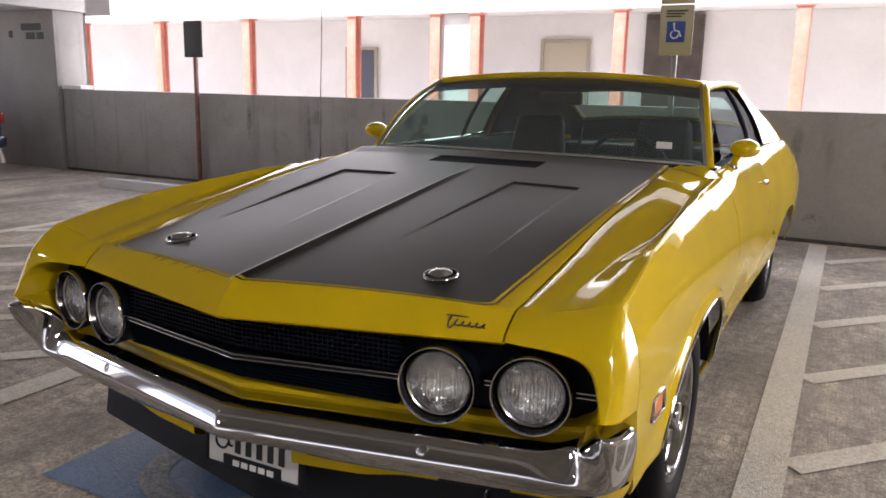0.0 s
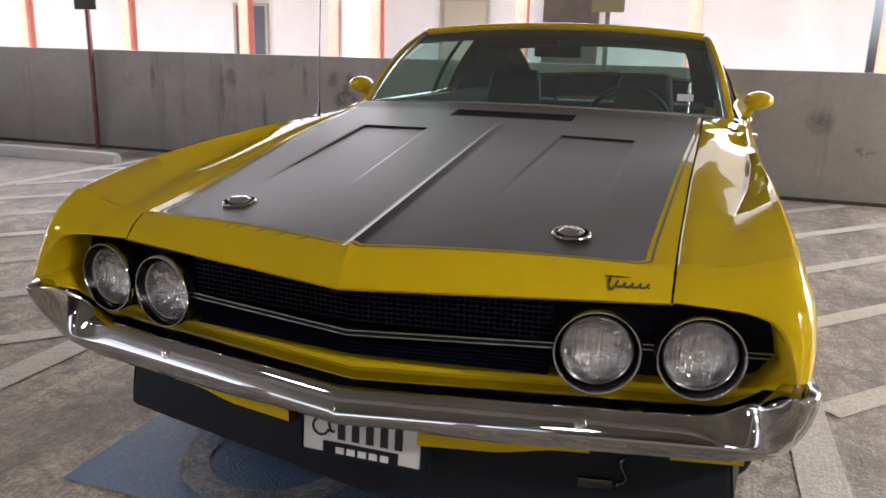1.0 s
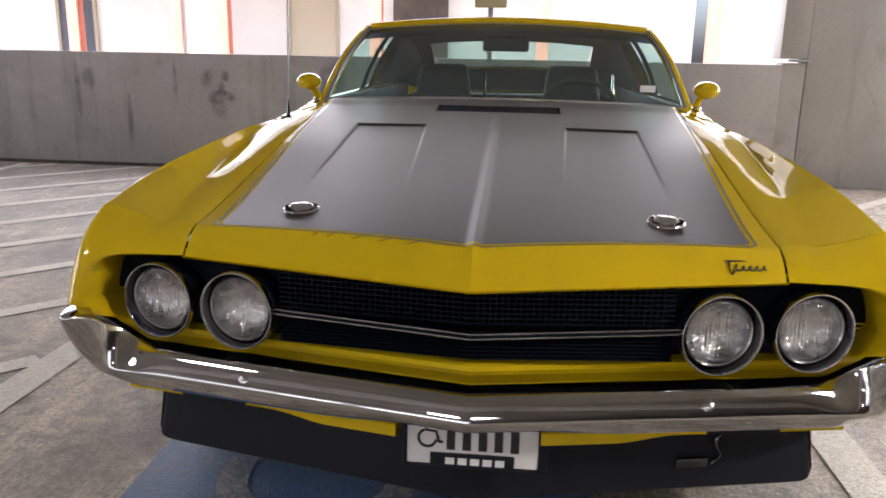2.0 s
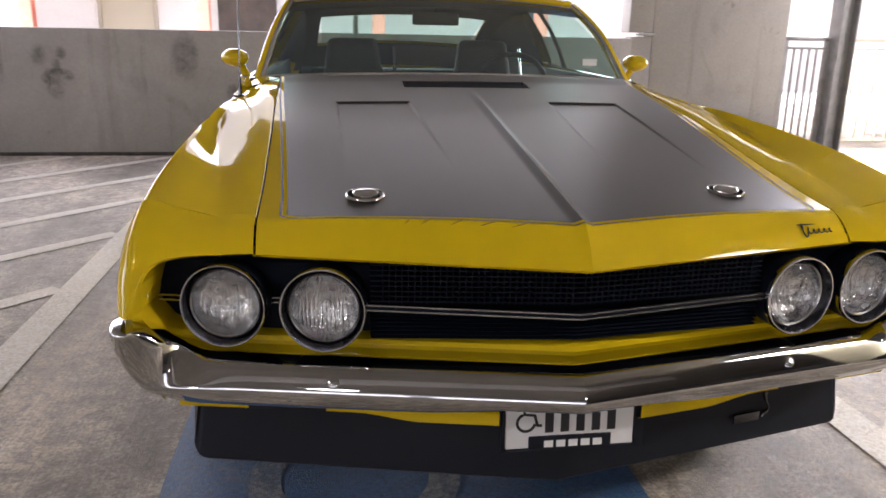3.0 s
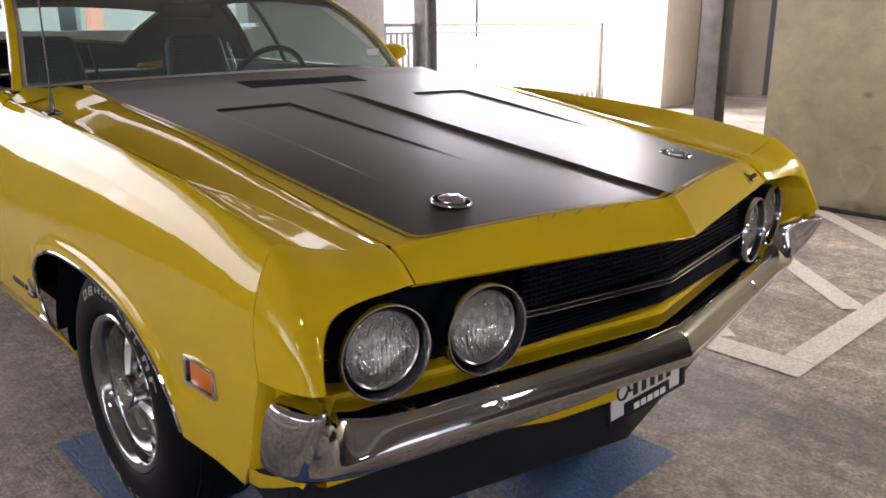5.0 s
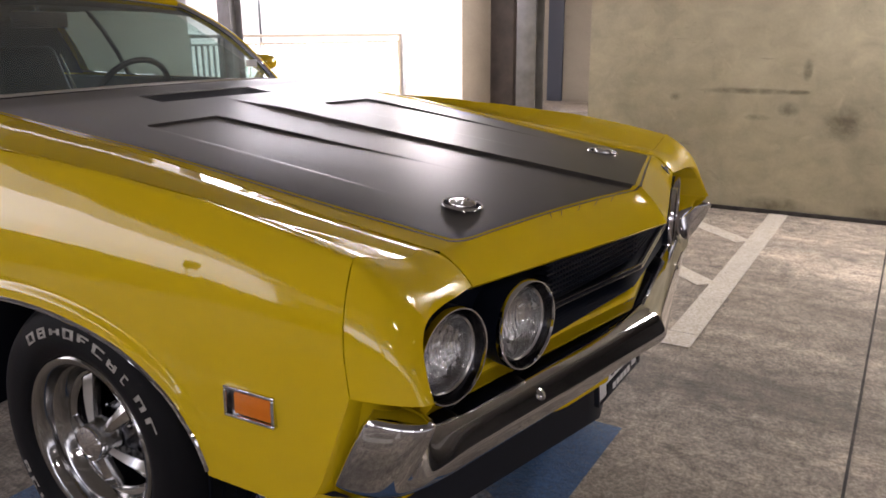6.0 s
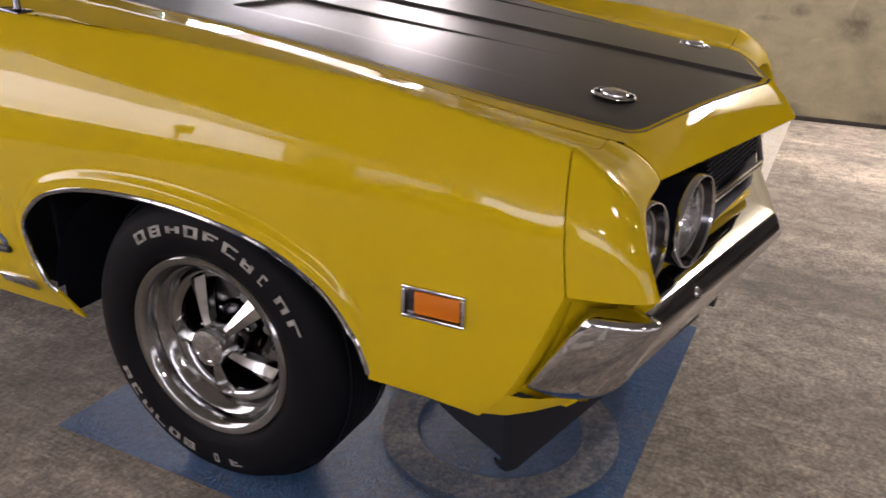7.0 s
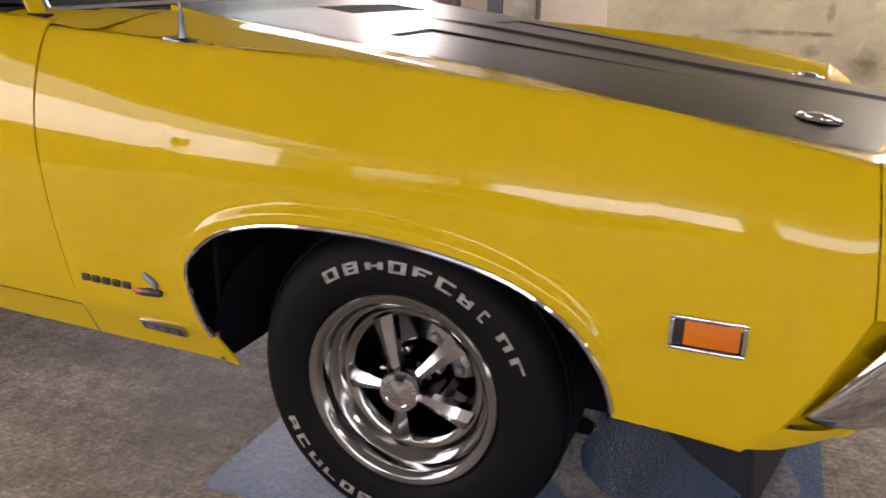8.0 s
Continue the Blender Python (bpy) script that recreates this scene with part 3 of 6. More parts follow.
def steel_post(x, y, turn, w, label):
    p = empty_thing("steel_post", pose(x, y, 0, 0, 0, turn), label, "post", "steel posts")
    part("web", box(-0.008, 0.008, -w + 0.014, w - 0.014, 0, CEILING_Z), STEEL, p)
    part("flange", box(-w, w, -w, -w + 0.014, 0, CEILING_Z, 0.003), STEEL, p)
    part("flange", box(-w, w, w - 0.014, w, 0, CEILING_Z, 0.003), STEEL, p)
    part("base_plate", box(-w - 0.05, w + 0.05, -w - 0.05, w + 0.05, 0, 0.016, 0.003), STEEL, p)
    return p


steel_post(5.02, 6.58, 90, 0.10, "dark grey steel post at the bright deck edge")
steel_post(8.94, 6.75, 90, 0.10, "dark grey steel post beside a cream column")
steel_post(4.58, 2.48, 90, 0.092, "grey steel post near the cream wall end")
mesh_thing("column_lobby", box(8.8, 9.75, 5.57, 6.62, 0, CEILING_Z, 0.012), CREAM, "cream plastered column beside the opening", "column", kind="structure")
mesh_thing("wall_lobby_brown", box(10.6, 10.8, 5.58, 7.2, 0, CEILING_Z, 0.01), RECESS_BROWN, "dark brown wall in the lobby recess", "wall", kind="structure")
mesh_thing("wall_lobby_far", box(12.0, 12.19, -1.05, 7.2, 0, CEILING_Z, 0.01), CREAM, "cream wall deep inside the lobby", "wall", kind="structure")
# narrow dark panel on the far lobby wall
mesh_thing("door_lobby", box(11.95, 11.996, 5.22, 5.52, 0, CEILING_Z - 0.3, 0.006), DOOR_BLUE, "narrow dark slate panel on the lobby wall", "door", kind="structure")
mesh_thing("wall_lobby_back", box(4.06, 12.4, -1.3, -1.1, 0, CEILING_Z), SLAB, "grey wall at the lobby back", "wall", kind="structure")
mesh_thing("ceiling_lobby", box(5.21, 12.4, -1.39, 6.45, CEILING_Z, CEILING_Z + 0.3), SLAB, "grey concrete lobby soffit", "ceiling", kind="structure")


def parking_sign(x, y, face, label, dark):
    s = empty_thing("parking_sign", pose(x, y, 0), label, "sign", "parking signs")
    part("post", box(-0.024, 0.024, -0.02, 0.02, 0, 1.72 if not dark else 1.66, 0.004), RUST_POST if dark else STEEL, s)
    z = 1.69 if not dark else 1.66
    plate = part("plate", box(-0.155, 0.155, -0.034, -0.024, z, z + 0.46, 0.012), face, s)
    if not dark:
        part("upper_plate", box(-0.155, 0.155, -0.034, -0.024, z + 0.47, z + 0.7, 0.012), face, s)
        part("blue_panel", box(-0.085, 0.085, -0.039, -0.0345, z + 0.12, z + 0.31), SIGN_BLUE, plate)
        bm = tube([(-0.01 + 0.036 * math.cos(a), -0.042, z + 0.19 + 0.036 * math.sin(a)) for a in (radians(120 + 24 * i) for i in range(11))], 0.006, 6)
        tube([(-0.02, -0.042, z + 0.27), (-0.01, -0.042, z + 0.225), (0.03, -0.042, z + 0.22), (0.05, -0.042, z + 0.17)], 0.007, 6, bm)
        join(bm, lathe([(0.001, -0.043), (0.012, -0.041)], 12, "y", (-0.02, 0, z + 0.285)))
        part("wheelchair_symbol", bm, SIGN_WHITE, plate)
        for k in range(3):
            part("lettering_bar", box(-0.10, 0.10 - 0.03 * k, -0.037, -0.0345, z + 0.40 - 0.025 * k, z + 0.412 - 0.025 * k), INK, plate)
    return s


parking_sign(-0.25, 6.42, SIGN_TAN, "tan accessible parking sign on a thin post", False)
parking_sign(-6.42, 6.42, SIGN_BACK, "dark parking sign on a rusty red post", True)


# ---- unseen ceiling lamps, placed as fill light ----
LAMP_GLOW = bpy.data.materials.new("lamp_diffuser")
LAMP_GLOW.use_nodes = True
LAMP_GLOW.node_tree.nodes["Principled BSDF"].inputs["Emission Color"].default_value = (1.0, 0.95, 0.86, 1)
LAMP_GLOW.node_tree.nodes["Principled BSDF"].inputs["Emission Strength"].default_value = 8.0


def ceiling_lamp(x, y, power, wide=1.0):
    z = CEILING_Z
    lamp = empty_thing("ceiling_lamp", pose(x, y, z), "unseen round ceiling lamp with a glowing diffuser, added as fill", "ceiling lamp", "ceiling lamps")
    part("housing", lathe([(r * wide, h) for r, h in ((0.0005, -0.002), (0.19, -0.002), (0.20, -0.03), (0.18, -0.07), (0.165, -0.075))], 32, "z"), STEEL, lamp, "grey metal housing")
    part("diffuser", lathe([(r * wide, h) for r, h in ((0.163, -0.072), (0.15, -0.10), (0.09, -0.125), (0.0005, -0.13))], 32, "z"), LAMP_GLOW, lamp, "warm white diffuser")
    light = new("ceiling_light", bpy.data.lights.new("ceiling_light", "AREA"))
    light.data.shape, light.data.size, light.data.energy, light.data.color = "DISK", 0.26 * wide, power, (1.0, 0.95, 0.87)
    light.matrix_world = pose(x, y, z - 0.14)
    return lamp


# the wide first lamp is unseen, added to soften the hood's reflections
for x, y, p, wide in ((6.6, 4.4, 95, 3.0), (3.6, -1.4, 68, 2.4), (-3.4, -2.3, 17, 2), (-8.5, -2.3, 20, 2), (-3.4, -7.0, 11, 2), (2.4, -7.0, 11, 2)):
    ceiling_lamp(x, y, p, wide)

for k, (x0, x1, z) in enumerate(((-10.25, -10.17, 1.95), (-9.95, -9.5, 2.05), (-9.85, -9.65, 1.92), (-9.6, -9.45, 1.92))):
    mesh_thing("wall_marking", box(x0, x1, WALL_Y - 0.068, WALL_Y - 0.0625, z, z + 0.10), SIGN_BACK, "dark stencilled bar on a concrete column", "marking", "column markings")

# ---- a parked car at the far end ----
NAVY = mat("navy_paint", (0.012, 0.022, 0.055), 0.4, 0.2, 1.0, 0.02)
base(NAVY, ramp(NAVY, noise_of(NAVY, 4, 4), [(0.3, (0.010, 0.018, 0.045)), (0.7, (0.015, 0.027, 0.066))]))
TAIL_RED = mat("red_tail_lamp", (0.28, 0.012, 0.010), 0.15, coat=0.8)
CAR_GLASS = mat("dark_car_glass", (0.008, 0.010, 0.011), 0.04, spec=0.6)


def parked_car(x, y_rear):
    """A small saloon backed up to the parapet; y runs from the rear to the front."""
    c = empty_thing("parked_car", pose(x, y_rear, 0, 0, 0, 180), "dark navy blue saloon car parked at the parapet", "car")
    rows = []
    for y, w, z0, z1, top in ((0.0, 0.70, 0.42, 0.60, 0.78), (0.03, 0.78, 0.36, 0.66, 0.92), (0.14, 0.83, 0.26, 0.68, 0.97), (0.5, 0.86, 0.20, 0.66, 0.985), (1.2, 0.87, 0.19, 0.64, 0.965), (2.2, 0.87, 0.19, 0.62, 0.945), (3.1, 0.86, 0.19, 0.60, 0.93), (3.7, 0.84, 0.20, 0.58, 0.86), (4.05, 0.79, 0.24, 0.54, 0.77), (4.22, 0.68, 0.32, 0.50, 0.66)):
        half = [(0.0, z0), (w * 0.86, z0), (w * 0.97, z0 + 0.06), (w, z1 - 0.08), (w, z1), (w * 0.975, (z1 + top) / 2), (w * 0.92, top - 0.02), (w * 0.80, top), (0.0, top + 0.015)]
        rows.append([(a, y, z) for a, z in half] + [(-a, y, z) for a, z in half[-2:0:-1]])
    bm = sheet(rows, True)
    bm.faces.new(bm.verts[:16])
    bm.faces.new(bm.verts[-16:][::-1])
    bmesh.ops.recalc_face_normals(bm, faces=bm.faces)
    body = part("body", bm, NAVY, c, "navy painted body", 40)
    cabin = [(0.42, 0.74, 0.96), (0.85, 0.66, 1.30), (1.3, 0.64, 1.42), (2.0, 0.64, 1.43), (2.45, 0.66, 1.30), (3.05, 0.74, 0.95)]
    rows = [[(-0.76, y, 0.94), (-w, y, top - 0.05), (-w * 0.86, y, top), (0, y, top + 0.02), (w * 0.86, y, top), (w, y, top - 0.05), (0.76, y, 0.94)] for y, w, top in cabin]
    part("glasshouse", outward(sheet(rows), (0, 1.7, 1.0)), CAR_GLASS, c, "dark tinted glass", 30)
    rows = [[(-w * 0.90, y, top + 0.002), (0, y, top + 0.03), (w * 0.90, y, top + 0.002)] for y, w, top in ((0.82, 0.66, 1.30), (1.3, 0.66, 1.43), (2.0, 0.66, 1.44), (2.42, 0.66, 1.31))]
    part("roof", outward(sheet(rows), (0, 1.7, 1.0)), NAVY, c, "navy roof")
    for s in (-1, 1):
        lamp = box(-0.15, 0.15, -0.02, 0.05, -0.07, 0.07, 0.02)
        lamp.transform(Matrix.Translation((s * 0.64, 0.02, 0.79)) @ Matrix.Rotation(radians(-18 * s), 4, "Z"))
        part("tail_lamp", lamp, TAIL_RED, c, "red tail lamp")
        lamp = box(-0.16, 0.16, -0.05, 0.02, -0.05, 0.05, 0.02)
        lamp.transform(Matrix.Translation((s * 0.58, 4.14, 0.64)) @ Matrix.Rotation(radians(24 * s), 4, "Z"))
        part("front_lamp", lamp, LENS, c, "clear front lamp")
        for y in (0.82, 3.38):
            at = (s * 0.79, y, 0.31)
            tyre = lathe([(0.19, -0.09), (0.29, -0.10), (0.309, -0.07), (0.309, 0.07), (0.29, 0.095), (0.19, 0.085)], 32, "x", at)
            tyre = part("wheel", tyre, RUBBER, c, "black tyre on a steel wheel")
            part("rim", lathe([(0.195, 0.07 * s), (0.17, 0.06 * s), (0.10, 0.075 * s), (0.0005, 0.08 * s)], 28, "x", at), ALLOY, tyre, "silver rim")
    part("rear_bumper", box(-0.80, 0.80, -0.05, 0.12, 0.36, 0.54, 0.05, segments=3), NAVY, c, "navy bumper")
    return c


parked_car(-10.2, 5.66)

# ---- the car ----
car = empty_thing("car", pose(0, 2.5, 0), "bright yellow classic fastback coupe with a matte black hood stripe", "car")
TO_CAR = Matrix.Translation((0, -2.5, 0))


def cpart(name, bm, material, label="", parent=None, angle=38):
    """A part of the car, from coordinates of the place."""
    bm.transform(TO_CAR)
    return part(name, bm, material, parent or car, label, angle)


def vee(x, slope=0.247):
    return slope * abs(x)


def soft_step(t):
    t = min(1.0, max(0.0, t))
    return t * t * (3 - 2 * t)


CREST = [(0.25, 0.920, 0.874), (0.42, 0.919, 0.907), (0.6, 0.908, 0.934), (0.9, 0.898, 0.960), (1.2, 0.886, 0.975), (1.5, 0.876, 0.985), (1.83, 0.880, 1.002),
         (2.1, 0.888, 1.02), (3.0, 0.885, 1.03), (3.5, 0.91, 1.04), (4.2, 0.95, 1.035), (4.8, 0.93, 1.0), (5.15, 0.86, 0.95)]


def crest(y):
    ys = [c[0] for c in CREST]
    return float(np.interp(y, ys, [c[1] for c in CREST])), float(np.interp(y, ys, [c[2] for c in CREST]))


def side_x(y, z):
    """Half width of the body side at a length y and height z."""
    xc, zc = crest(y)
    wide = float(np.interp(y, [0.2, 0.5, 1.0, 2.4, 3.6, 4.2, 4.8, 5.2], [0.998, 1.0, 1.0, 0.998, 1.03, 1.065, 1.06, 0.97]))
    if z < 0.7:
        return wide * float(np.interp(z, [0.28, 0.33, 0.36, 0.372, 0.39, 0.5, 0.58, 0.66, 0.72], [0.908, 0.928, 0.940, 0.947, 0.957, 0.970, 0.978, 0.981, 0.981]))
    t = min(1, (z - 0.7) / max(0.01, zc - 0.7))
    return xc + (wide * 0.981 - xc) * (1 - t**2.1) ** 0.92


# hood
HOOD_EDGE, HOOD_REAR = 0.684, 1.72


def seam_x(y):
    return float(np.interp(y, [0.1, 0.2, 0.45, 0.85, 1.35, 1.75], [0.684, 0.684, 0.684, 0.690, 0.702, 0.708]))


def lip_y(x):
    return 0.058 + 0.25 * abs(x)


def hood_z(x, y):
    a = abs(x)
    z = 0.8395 + 0.127 * y - 0.018 * (y - 0.9) ** 2 * 0.0
    z -= 0.034 * (a / 0.65) ** 2 * (1 - 0.75 * soft_step((y - 0.25) / 0.9))
    z += 0.0085 * max(0.0, 1 - a / 0.019) * soft_step((1.5 - y) / 0.3)
    # two shallow panels that deepen towards the windscreen and end in a step
    if y < 1.262:
        inner, outer = float(np.interp(y, [0.5, 1.26], [0.205, 0.24])), 0.482
        deep = 0.006 * soft_step((y - 0.42) / 0.75)
        z -= deep * soft_step((a - inner) / 0.008) * (1 - soft_step((a - outer) / 0.008))
    # rear intake slot
    if 1.50 < y < 1.62 and a < 0.232:
        z -= 0.03 * soft_step((y - 1.50) / 0.02)
    z += 0.006 * soft_step((y - 1.6) / 0.12)
    return z


def spread(stops):
    out = []
    for a, b, n in stops:
        out += [a + (b - a) * i / n for i in range(n)]
    return out + [stops[-1][1]]


HALF = spread([(0, 0.019, 3), (0.019, 0.026, 1), (0.026, 0.2, 5), (0.2, 0.25, 16), (0.25, 0.478, 8), (0.478, 0.492, 4), (0.492, 0.684, 10)])
XS = [-x for x in HALF[:0:-1]] + HALF
YS = spread([(0, 0.35, 12), (0.35, 1.2, 24), (1.2, 1.255, 3), (1.255, 1.264, 1), (1.264, 1.495, 6), (1.495, 1.50, 1), (1.50, 1.615, 8), (1.615, 1.621, 1), (1.621, HOOD_REAR, 4)])


def hood_point(x, v, lift=0.0):
    """v runs from 0 at the front lip to the rear edge."""
    k = seam_x(v) / HOOD_EDGE
    y = max(v, 0) + (lip_y(x) - 0.0) * max(0.0, 1 - v / 0.45)
    return Vector((x * k, y, hood_z(x, y) + lift))


rows = []
for t in (0.0, 0.15, 0.5, 0.85, 1.0):   # rolled lower edge and front face
    row = []
    for x in XS:
        top = hood_point(x, 0)
        edge = Vector((x, -0.011 + vee(x, 0.2475), 0.771 + 0.004 * abs(x)))
        p = edge.lerp(top, t)
        p.z += 0.004 * math.sin(math.pi * t)
        p.y -= 0.004 * math.sin(math.pi * t)
        row.append(p)
    rows.append(row)
under = [[Vector((x, -0.003 + vee(x, 0.2475), 0.764 + 0.004 * abs(x))) for x in XS], [Vector((x, 0.03 + vee(x, 0.2475), 0.760 + 0.004 * abs(x))) for x in XS]]
rows = under[::-1] + rows + [[hood_point(x, v) for x in XS] for v in YS[1:]]
rows = [[r[0] + Vector((0.004, 0.035 * (i < 7), -0.03 * (i > 6))), *r, r[-1] + Vector((-0.004, 0.035 * (i < 7), -0.03 * (i > 6)))] for i, r in enumerate(rows)]
bm = outward(sheet(rows), (0, 0.9, 0.3))
hood = cpart("hood", bm, YELLOW, "yellow hood with a shallow centre crease", angle=24)


def stripe_half(y):
    return float(np.interp(y, [0.1, 0.3, 0.5, 0.9, 1.25, 1.5, 1.72], [0.622, 0.624, 0.630, 0.645, 0.658, 0.667, 0.672]))


def stripe_sheet(grow, lift, slot=True):
    """The black field of the hood, with rounded front corners."""
    rows = []
    for i, v in enumerate([0.021, 0.025, 0.031, 0.041, 0.056] + [y for y in YS if y > 0.065]):
        v = v - grow if i < 5 else v
        e = v - 0.021
        half = stripe_half(v) + grow
        r = 0.045
        if e + grow < r:
            half -= r - math.sqrt(max(0.0, r * r - (r - e - grow) ** 2))
        xs = [max(-half, min(half, math.copysign(0.492 + (abs(x) - 0.492) * (half - 0.492) / (HOOD_EDGE - 0.492), x) if abs(x) > 0.492 else x)) for x in XS]
        rows.append([hood_point(x, v, lift) for x in xs])
    return rows


cpart("hood_stripe", outward(sheet(stripe_sheet(0.0, 0.0010)), (0, 0.9, 0.3)), BLACK_SATIN, "matte black painted hood stripe", hood, angle=24)


def border(grow, width, lift):
    """A thin line round the front and the sides of the stripe."""
    line = []
    for g in (grow, grow + width):
        side = [(stripe_half(v) + g, v) for v in spread([(0.062, 1.7, 40)])[::-1]]
        r = 0.045
        corner = [(stripe_half(0.03) + g - r + r * math.cos(a), r + 0.021 - g * (1 + 0.4 * math.sin(a)) - r * math.sin(a)) for a in (radians(10 * k) for k in range(0, 10))]
        front = [(x, 0.021 - g * 1.4) for x in spread([(stripe_half(0) + g - r, 0.0, 30)])][1:]
        half = side + corner + front
        line.append([hood_point(x, v, lift) for x, v in half] + [hood_point(-x, v, lift) for x, v in half[-2::-1]])
    return outward(sheet(line), (0, 0.9, 0.3))


cpart("pinstripe", border(0.0100, 0.0055, 0.0014), PIN_BLACK, "thin black pinstripe", hood)
for x, length, lean in ((-0.37, 0.012, 1.0), (-0.335, 0.014, 1.2), (-0.275, 0.018, 1.4), (-0.215, 0.022, 1.5), (-0.15, 0.020, 1.6)):
    p, q = hood_point(x, 0.0, 0.0005), hood_point(x + length * lean, 0.0, 0.0005)
    edge = Vector((x, -0.011 + vee(x, 0.2475), 0.771))
    low = p.lerp(edge, 0.12)
    cpart("paint_chip", tube([low + Vector((0, -0.003, 0.002)), (low + q) / 2 + Vector((0, -0.0015, 0.0012)), q], [0.0004, 0.0009, 0.0004], 5), PIN_BLACK, "dark scratch in the paint", hood)
# near-flush black sheet that paints in the slot's shade
slot = sheet([[(x, y, 0.8395 + 0.127 * y - 0.0025) for x in (-0.229, 0, 0.229)] for y in (1.5005, 1.56, 1.6195)])
cpart("intake_slot", slot, INSIDE_BLACK, "black sheet for the shade in the intake slot", hood)


def hood_pin(x):
    y = 0.318
    z = hood_z(x, y) + 0.002
    tilt = Matrix.Translation((x, y, z)) @ Matrix.Rotation(radians(7.2), 4, "X")
    bm = lathe([(0.0405, 0.001), (0.0412, 0.0042), (0.0435, 0.0052), (0.0458, 0.003), (0.047, 0.0)], 36, "z")
    bm.transform(tilt)
    plate = cpart("pin_plate", bm, CHROME, "oval chrome twist-lock hood pin")
    bm = lathe([(0.0005, 0.0012), (0.041, 0.0012)], 30, "z")
    bm.transform(tilt)
    cpart("pin_well", bm, INSIDE_BLACK, "", plate)
    bm = lathe([(0.031, 0.001), (0.030, 0.006), (0.024, 0.0105), (0.012, 0.0125), (0.001, 0.0120)], 30, "z")
    bm.transform(tilt)
    cpart("pin_dome", bm, CHROME, "", plate)
    bm = box(-0.027, 0.027, -0.008, 0.008, 0.004, 0.017, 0.005, segments=3)
    for v in bm.verts:
        v.co.z -= 0.18 * abs(v.co.x)
    bm.transform(tilt @ Matrix.Rotation(radians(12 if x < 0 else -35), 4, "Z"))
    cpart("pin_latch", bm, CHROME, "", plate)


for s in (-1, 1):
    hood_pin(0.445 * s)

# front fenders: columns from the crest down to the lower outline, which runs round the wheel arch
OUTLINE = [  # top y, bottom y, bottom z
    (0.252, 0.226, 0.655), (0.278, 0.248, 0.600), (0.308, 0.278, 0.530), (0.334, 0.308, 0.465), (0.346, 0.324, 0.437), (0.362, 0.345, 0.408), (0.385, 0.376, 0.370), (0.47, 0.48, 0.382), (0.56, 0.590, 0.396)]
ARCH = [(0.590, 0.396), (0.596, 0.43), (0.620, 0.491), (0.685, 0.571), (0.815, 0.634), (1.015, 0.667), (1.23, 0.666), (1.365, 0.640), (1.444, 0.598), (1.497, 0.530), (1.482, 0.42), (1.420, 0.294)]
arch_line = curve([(*p, 0) for p in ARCH], 56)
arch_top = np.interp(np.linspace(0, 1, 56), np.linspace(0, 1, 12), [0.56, 0.585, 0.62, 0.69, 0.82, 1.015, 1.23, 1.365, 1.445, 1.49, 1.515, 1.535])
columns = OUTLINE[:-1] + [(float(t), float(p[0]), float(p[1])) for t, p in zip(arch_top, arch_line)] + [(1.58, 1.51, 0.291), (1.68, 1.61, 0.290), (1.79, 1.72, 0.289), (1.912, 1.848, 0.288)]


DOWN = (0.014, 0.034, 0.065, 0.105, 0.155, 0.215, 0.285, 0.36, 0.44, 0.52, 0.60, 0.675, 0.74, 0.79, 0.83, 0.865, 0.89, 0.912, 0.932, 0.95, 0.968, 0.984, 1.0)


def arch_flare(y, z):
    """A flat lip round the arch that falls off to the panel in a soft step."""
    d = min(math.hypot(y - p[0], z - p[1]) for p in arch_line)
    return 0.012 * (1 - soft_step((d - 0.022) / 0.020))


def valley(y):
    """The crease inboard of the crest: place and height."""
    x = float(np.interp(y, [0.25, 0.5, 0.7, 0.88, 1.05, 1.2, 1.5, 1.83], [0.768, 0.795, 0.823, 0.848, 0.861, 0.864, 0.848, 0.84]))
    _, zc = crest(y)
    drop = float(np.interp(y, [0.25, 0.5, 0.88, 1.05, 1.25, 1.4], [0.038, 0.046, 0.049, 0.036, 0.012, 0.0]))
    return x, zc - drop


def shelf_z(y):
    return hood_z(0.684, y) + 0.001 if y < 1.62 else min(hood_z(0.684, y) + 0.001, 1.042)


def top_rows(y, s):
    xc, zc = crest(y)
    xv, zv = valley(y)
    xs, zs = seam_x(y) + 0.0045, shelf_z(y)
    pts = [(xs, zs - 0.02), (xs, zs - 0.003), (xs + 0.004, zs), (xs + (xv - xs) * 0.5, (zs + zv) / 2 + 0.005), (xv - 0.016, zv + (zs - zv) * 0.016 / (xv - xs)), (xv - 0.003, zv + (zs - zv) * 0.003 / (xv - xs)), (xv + 0.003, zv + (zc - zv) * 0.003 / (xc - xv)), (xv + 0.016, zv + (zc - zv) * 0.014 / (xc - xv)), (xv + (xc - xv) * 0.45, zv + (zc - zv) * 0.42), (xv + (xc - xv) * 0.82, zv + (zc - zv) * 0.9), (xc, zc)]
    return [(s * x, y, z) for x, z in pts]


